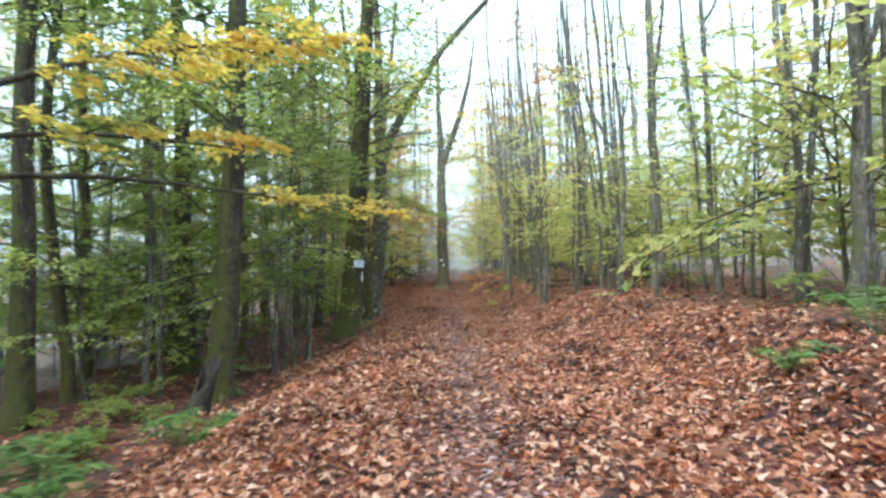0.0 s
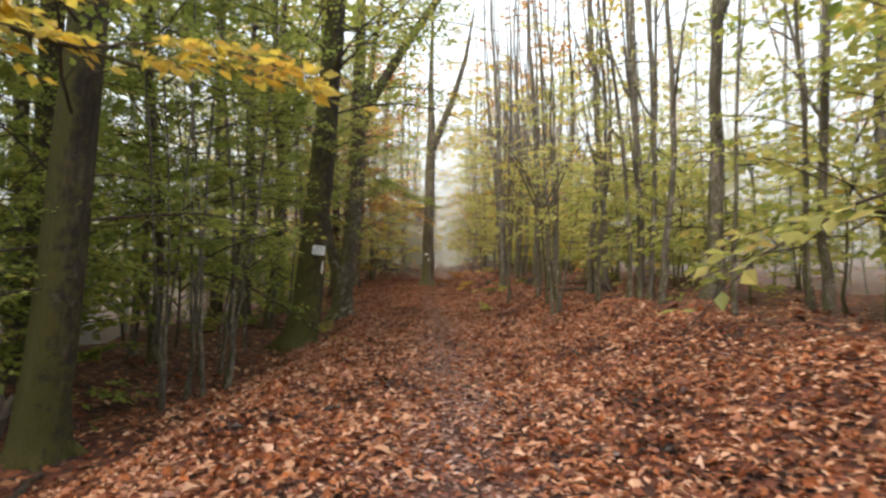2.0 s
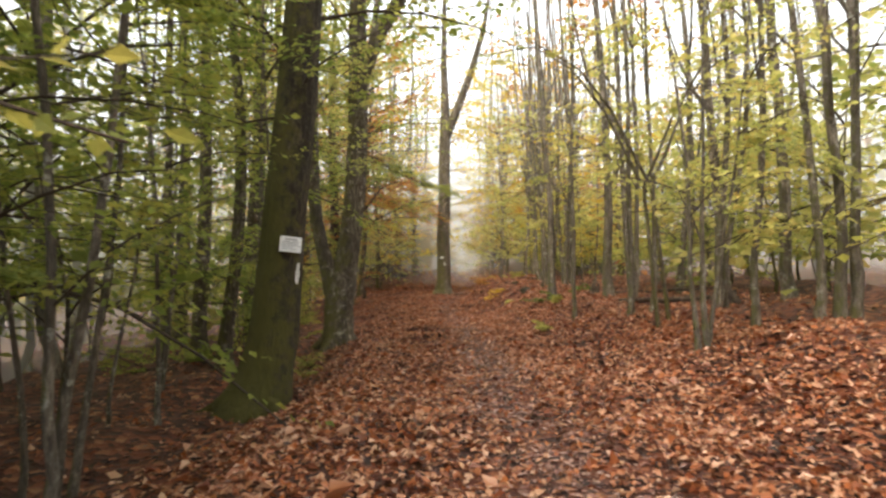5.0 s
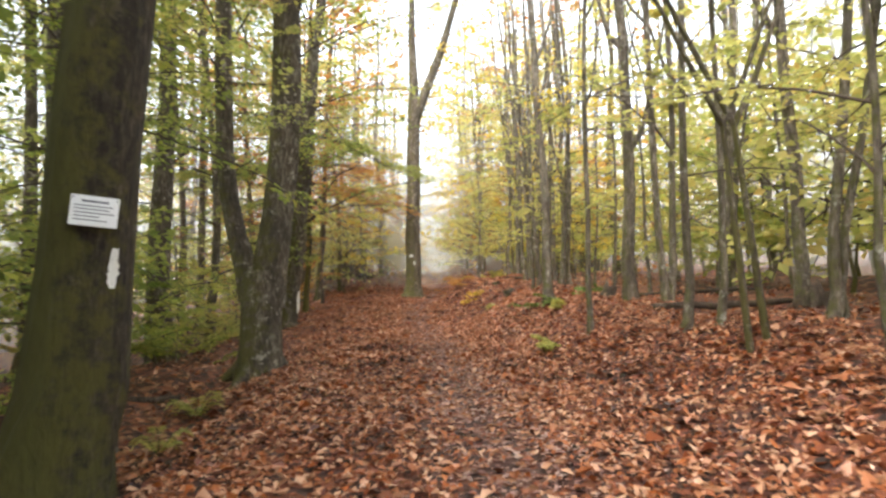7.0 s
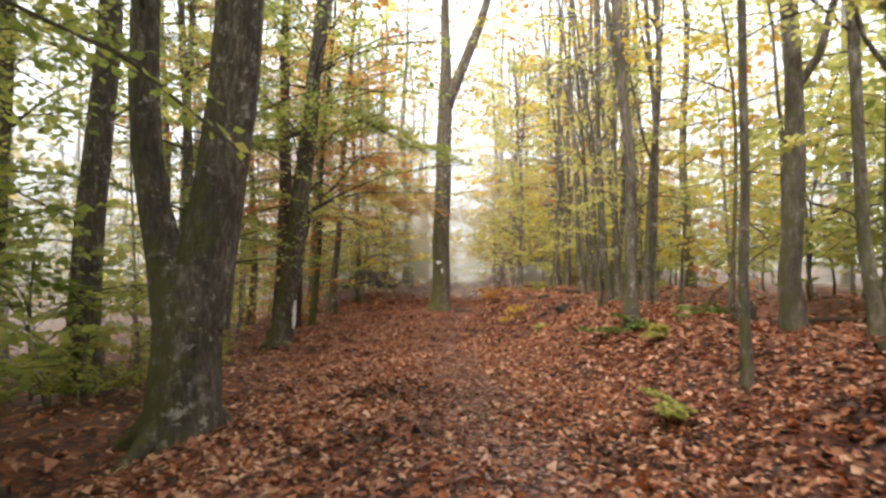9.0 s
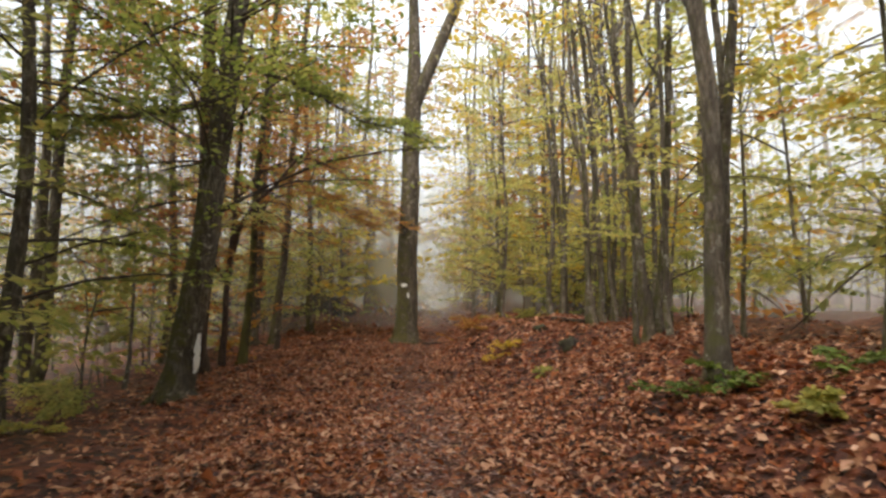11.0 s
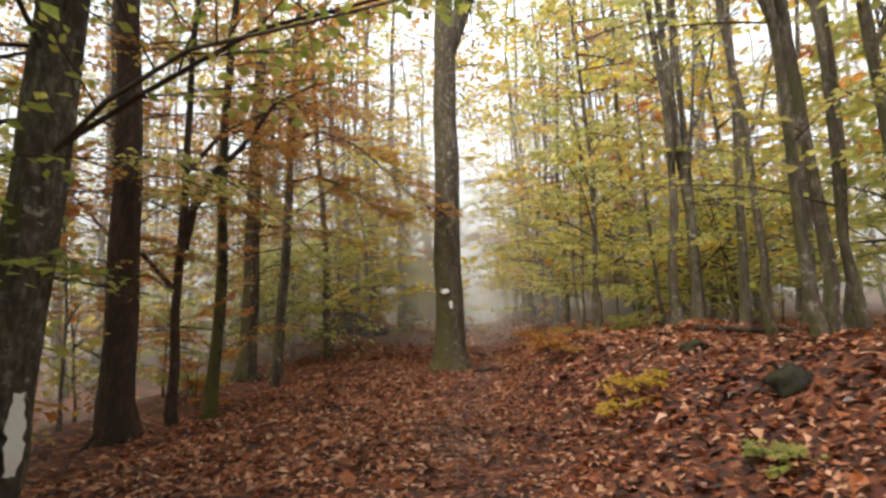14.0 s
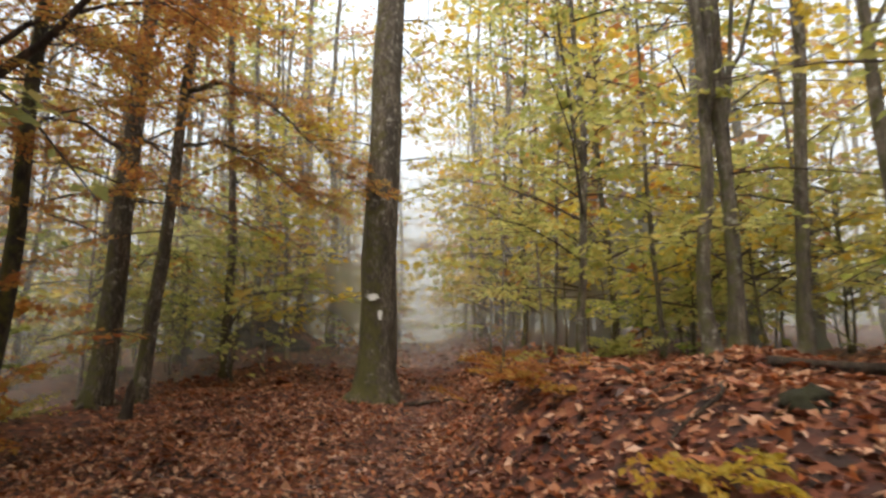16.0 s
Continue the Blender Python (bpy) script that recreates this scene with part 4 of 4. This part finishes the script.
def stump(x, y, dia, h, label, seed, lean=0.12):
    """A broken stump: fluted sides and a splintered, slanting top with a rotten hollow."""
    t = Tree(seed)
    sides = 14
    flute = 1 + 0.22 * (t.rng.random(sides) - 0.5)
    broken = h * (1 - 0.45 * t.rng.random(sides)) * (1 + 0.18 * np.sin(np.linspace(0, 6.28, sides)))
    ang = np.linspace(0, 2 * np.pi, sides, endpoint=False)
    rings = []
    for u, r in ((-0.15, 0.74), (0.0, 0.66), (0.12, 0.57), (0.35, 0.50), (0.65, 0.46), (1.0, 0.43), (0.97, 0.33), (0.55, 0.22)):
        z = u * (h if u < 0.3 else broken)
        k = dia * r * flute * (1 + 0.06 * (t.rng.random(sides) - 0.5))
        rings.append(np.stack([k * np.cos(ang) + lean * z, k * np.sin(ang), z * np.ones(sides)], 1))
    m = len(rings)
    a = np.arange(m - 1)[:, None] * sides
    b = np.arange(sides)[None]
    c = (b + 1) % sides
    t.wood.put(np.concatenate(rings), np.stack([a + b, a + c, a + sides + c, a + sides + b], -1).reshape(-1, 4))
    roots(t, dia, 4)
    v, f = t.wood.arrays()
    ob = new("tree_stump", mesh_from("tree_stump", v, f, [dead_wood]))
    ob.location = at_ground(x, y)
    tagged(ob, label, "stump")


stump(-3.75, 8.7, 0.30, 0.85, "broken mossy stump beside the path", 1, 0.35)
stump(-4.35, 40.9, 0.22, 0.75, "small dark rotten stump", 2)
stump(5.0, 20.6, 0.42, 0.40, "low dark cut stump on the bank", 3)
stump(3.5, 24.3, 0.25, 0.35, "low dark stump on the bank", 4)


def stone(x, y, size, label, seed, flat=0.7):
    rng = np.random.default_rng(seed)
    bm = bmesh.new()
    bmesh.ops.create_icosphere(bm, subdivisions=3, radius=size / 2)
    for v in bm.verts:
        n = noise.noise(v.co * (3.0 / size) * 0.6 + Vector((seed, 0, 0))) + 0.4 * noise.noise(v.co * (8.0 / size))
        v.co *= 1 + 0.75 * n
        v.co.z *= flat
    me = bpy.data.meshes.new("boulder")
    bm.to_mesh(me)
    bm.free()
    me.materials.append(stone_mat)
    me.polygons.foreach_set("use_smooth", [True] * len(me.polygons))
    ob = tagged(new("boulder", me), label, "boulder")
    ob.matrix_basis = Matrix.Translation((x, y, gz(x, y) + size * flat * 0.08)) @ Matrix.Rotation(rng.uniform(0, 6), 4, "Z")


stone(2.93, 31.8, 0.34, "dark mossy boulder half sunk in the bank", 3, 0.9)
stone(2.75, 33.4, 0.26, "small mossy stone among leaves", 4)
stone(-3.9, 49.4, 1.5, "large dark boulder on the mound", 5, 0.6)
stone(-2.9, 49.0, 0.9, "grey mossy boulder on the mound", 6, 0.5)
stone(-4.9, 50.2, 1.2, "dark mossy boulder behind the path", 7, 0.6)


def log(x0, y0, x1, y1, r, label, lift=0.6):
    w = Wood()
    s = np.linspace(0, 1, 9)
    xs, ys = x0 + (x1 - x0) * s, y0 + (y1 - y0) * s
    rr = np.random.default_rng(int(100 * abs(x0) + y0))
    zs = np.linspace(gz(x0, y0), gz(x1, y1), 9) + r * lift + rr.normal(0, 0.01, 9)
    zs = np.maximum(zs, ground_z(xs, ys) + r * 0.2)
    w.tube(np.stack([xs + rr.normal(0, 0.02, 9), ys, zs], 1), r * (1 - 0.5 * s), 7, 0.15, rr)
    v, f = w.arrays()
    tagged(new("fallen_branch", mesh_from("fallen_branch", v, f, [dead_wood])), label, "branch")


log(3.4, 22.0, 5.6, 21.2, 0.07, "fallen mossy branch lying on leaf litter")
log(3.9, 24.6, 6.2, 23.0, 0.06, "dark fallen branch on the bank")
log(0.5, 41.2, 1.4, 41.6, 0.05, "short dark branch lying by the tall beech")
log(-3.2, 19.0, -5.8, 21.5, 0.05, "pale fallen branch in the hollow")
log(-3.6, 21.8, -6.5, 21.0, 0.06, "long fallen branch in the hollow")
log(-2.5, 6.9, -3.5, 9.4, 0.05, "pale fallen branch along the path's edge")
log(3.3, 34.6, 5.4, 33.4, 0.06, "fallen branch on the bank top")


# ---- low plants ----
def fern(x, y, size, leaf_mat, label, seed, fronds=9):
    rng = np.random.default_rng(seed)
    w = Wood()
    lp, la, ln, ll = [], [], [], []
    for i in range(fronds):
        a = 2 * math.pi * (i + rng.random() * 0.7) / fronds
        d = np.array([math.cos(a), math.sin(a), 0])
        L = size * rng.uniform(0.7, 1.1)
        s = np.linspace(0, 1, 6)
        arc = rng.uniform(0.5, 0.85)
        p = d * (s * L)[:, None] + np.stack([0 * s, 0 * s, L * arc * np.sin(s * 2.5)], 1)
        w.tube(p, 0.005 * (1 - 0.7 * s), 3)
        side = np.array([-d[1], d[0], 0])
        for u in np.arange(0.18, 1.0, 0.045):
            c = np.array([np.interp(u, s, p[:, k]) for k in range(3)])
            for q in (-1, 1):
                lp.append(c)
                la.append(side * q + d * 0.45 + np.array([0, 0, rng.normal(-0.12, 0.1)]))
                ln.append(np.array([0, 0, 1.0]) + rng.normal(0, 0.25, 3))
                ll.append(L * 0.30 * math.sin(math.pi * min(1, (1.05 - u) * 0.75 + 0.08)) + 0.02)
    lv, lf = leaf_quads(np.array(lp), np.array(la), np.array(ln), np.array(ll), np.array(ll) * 0.26)
    root = tagged(new("fern"), label, "fern", "ferns")
    root.location = at_ground(x, y)
    wv, wf = w.arrays()
    o = new("stalks", mesh_from("stalks", wv, wf, [leaf_fern]))
    o.parent = root
    o = new("fronds", mesh_from("fronds", lv, lf, [leaf_mat], False))
    o.parent = root


fern(-2.8, 6.4, 0.55, leaf_fern, "light green fern at the path's edge", 1, 10)
fern(-3.3, 4.6, 0.6, leaf_fern, "green fern beside the hollow", 2, 11)
fern(-4.4, 6.4, 0.65, leaf_fern, "green fern in the shade of the hollow", 3)
fern(4.3, 5.9, 0.65, leaf_fern, "pale green fern on the leaf-covered bank", 4, 9)
fern(3.0, 5.2, 0.4, leaf_fern, "small fern on the leaf-covered bank", 5, 7)
fern(-3.0, 20.7, 0.36, leaf_lime, "yellowing fern between mossy trunks", 6, 8)
fern(-2.6, 18.6, 0.27, leaf_lime, "small yellowing fern at a mossy trunk", 7, 7)


def bramble(x, y, size, n, leaf_mat, label, seed, thin=0.8, low=0.2):
    t = Tree(seed)
    for i in range(n):
        a = t.rng.uniform(0, 6.28)
        r = size * t.rng.uniform(0, 0.6)
        px, py = r * math.cos(a), r * math.sin(a)
        t.add_spray(np.array([px, py, gz(x + px, y + py) - gz(x, y) + 0.02]), t.rng.uniform(0, 6.28), size * t.rng.uniform(0.5, 1.0), t.rng.uniform(low, low + 0.4), "near", thin)
    root = tagged(new("bramble_bush"), label, "bush", "low bushes")
    root.location = at_ground(x, y, 0.0)
    v, f = t.twigs.arrays()
    o = tagged(new("stems", mesh_from("stems", v, f, [twig_mat])), kind="stuff")
    o.parent = root
    o = new("foliage", mesh_from("foliage", np.concatenate(t.lv), np.concatenate(t.lf), [leaf_mat], False))
    o.parent = root
    tagged(o, kind="stuff")


bramble(1.95, 32.9, 0.6, 11, leaf_gold, "low yellow bramble on the bank's edge", 1, 0.25, 0.1)
bramble(2.0, 30.6, 0.4, 4, leaf_lime, "low yellowing bramble among fallen leaves", 2, 0.4, 0.1)
bramble(2.8, 26.4, 0.6, 9, leaf_fern, "dark green bramble round a tree foot", 3, 0.3)
bramble(3.3, 25.6, 0.6, 7, leaf_fern, "dark green bramble on the bank", 4, 0.3)
bramble(2.7, 25.0, 0.4, 5, leaf_lime, "yellow-green low bramble on the bank", 5)
bramble(-4.6, 24.9, 1.3, 10, leaf_green, "green bush in the hollow behind the trunks", 6)
bramble(-5.6, 21.0, 1.4, 12, leaf_green, "green bush in the hollow", 7)
bramble(-5.0, 29.2, 1.3, 10, leaf_lime, "yellow-green bush in the hollow", 8)
bramble(-6.5, 31.2, 1.5, 10, leaf_lime, "yellow-green bush behind the trunks", 9)
bramble(1.9, 40.0, 0.9, 8, leaf_rust, "brown bramble at the path's edge", 10)
bramble(1.9, 22.4, 0.5, 5, leaf_lime, "small seedling patch on the bank", 11)
bramble(-4.3, 7.4, 1.0, 8, leaf_green, "dark green undergrowth in the hollow", 12)
bramble(-5.2, 9.2, 1.2, 8, leaf_green, "dark green undergrowth behind a stump", 13)
bramble(3.2, 38.4, 1.2, 9, leaf_lime, "yellow-green undergrowth at the bank", 15)
bramble(-6.0, 40.0, 1.3, 8, leaf_lime, "yellow undergrowth behind leaning trunks", 16)

bramble(1.75, 35.6, 0.7, 8, leaf_rust, "brown withered bramble on the steep bank", 17, 0.5, 0.0)
bramble(1.9, 37.6, 0.8, 8, leaf_rust, "brown withered bramble under the bank's edge", 18, 0.5, 0.0)


def bank_roots(x, y, n, label, seed):
    """Bare roots that hang out of the worn bank and run down into the path's edge."""
    rng = np.random.default_rng(seed)
    top = tagged(new("bank_roots"), label, "roots")
    top.location = at_ground(x, y)
    base = np.array(top.location)
    for i in range(n):
        w, u, yy = Wood(), np.linspace(0, 1, 8), y + rng.uniform(-0.9, 0.9)
        px = x - u * rng.uniform(0.6, 1.2) + 0.05 * np.sin(9 * u + i)
        py = yy + u * rng.uniform(-0.4, 0.4) + 0.05 * np.sin(7 * u + 2 * i)
        r = rng.uniform(0.012, 0.032) * (1 - 0.75 * u)
        w.tube(np.stack([px, py, ground_z(px, py) + r * 0.6 + 0.03 * np.sin(math.pi * u)], 1) - base, r, 6, 0.2, rng)
        v, f = w.arrays()
        new("root", mesh_from("root", v, f, [dead_wood])).parent = top


bank_roots(2.5, 37.0, 9, "dark bare roots hanging from the worn bank", 1)
bank_roots(2.7, 34.8, 6, "thin bare roots in the leaf-covered bank", 2)


# ---- fallen leaves ----
def litter(name, label, mat, trodden, seed):
    """Curled, pointed fallen leaves; the trodden ones lie flat along the middle of the path."""
    rng = np.random.default_rng(seed)
    xs, ys, size = [], [], []
    for n, xr, yr, s in ((53000, (-2.8, 3.8), (0.6, 14), 0.062), (56000, (-2.8, 3.8), (14, 30), 0.062), (33000, (-4.5, 4.6), (30, 46), 0.078), (20000, (-5.5, 7), (1, 46), 0.085), (3500, (-6, 8), (44, 62), 0.17)):
        xs.append(rng.uniform(*xr, n) + rng.normal(0, 0.45, n))
        ys.append(rng.uniform(*yr, n) + rng.normal(0, 0.45, n))
        size.append(s * rng.lognormal(0, 0.30, n))
    x, y, s = np.concatenate(xs), np.concatenate(ys), np.concatenate(size)
    share = 0.8 * np.exp(-((x - path_x(y) + 0.12 * np.sin(1.7 * y)) / 0.55) ** 2)
    keep = rng.random(len(x)) < (share if trodden else 1.0 - share)
    x, y, s = x[keep], y[keep], s[keep] * (0.8 if trodden else 1.0)
    n = len(x)
    z = ground_z(x, y) + rng.uniform(0.004, 0.012 if trodden else 0.035, n)
    a = rng.uniform(0, 2 * np.pi, n)
    tilt = rng.normal(0, 0.12 if trodden else 0.36, (n, 2))
    along = unit(np.stack([np.cos(a), np.sin(a), tilt[:, 0]], 1))
    side = unit(np.stack([-np.sin(a), np.cos(a), tilt[:, 1]], 1))
    up = unit(np.cross(along, side))
    w = s * rng.uniform(0.45, 0.75, n)
    curl = rng.normal(0.10, 0.08 if trodden else 0.22, n) * s
    p = np.stack([x, y, z], 1)

    def point(u, k, lift):
        return p + along * (s * u)[:, None] + side * (w * k)[:, None] + up * (curl * lift)[:, None]

    v = np.stack([point(-0.5, 0.06, 0.2), point(-0.08, 0.5, 1.0), point(0.55, -0.05, 0.4), point(-0.14, -0.5, 1.0)], 1)
    f = np.array([[0, 2, 1], [0, 3, 2]])
    faces = (np.arange(n)[:, None, None] * 4 + f[None]).reshape(-1, 3)
    ob = new(name, mesh_from(name, v.reshape(-1, 3), faces, [mat], False))
    tagged(ob, label, "leaves", kind="stuff")


litter("leaf_litter", "fallen brown and russet leaves covering path and banks", litter_mat, False, 99)
litter("trodden_leaf_litter", "flat wet grey-brown leaves trodden into the path", trodden_mat, True, 98)
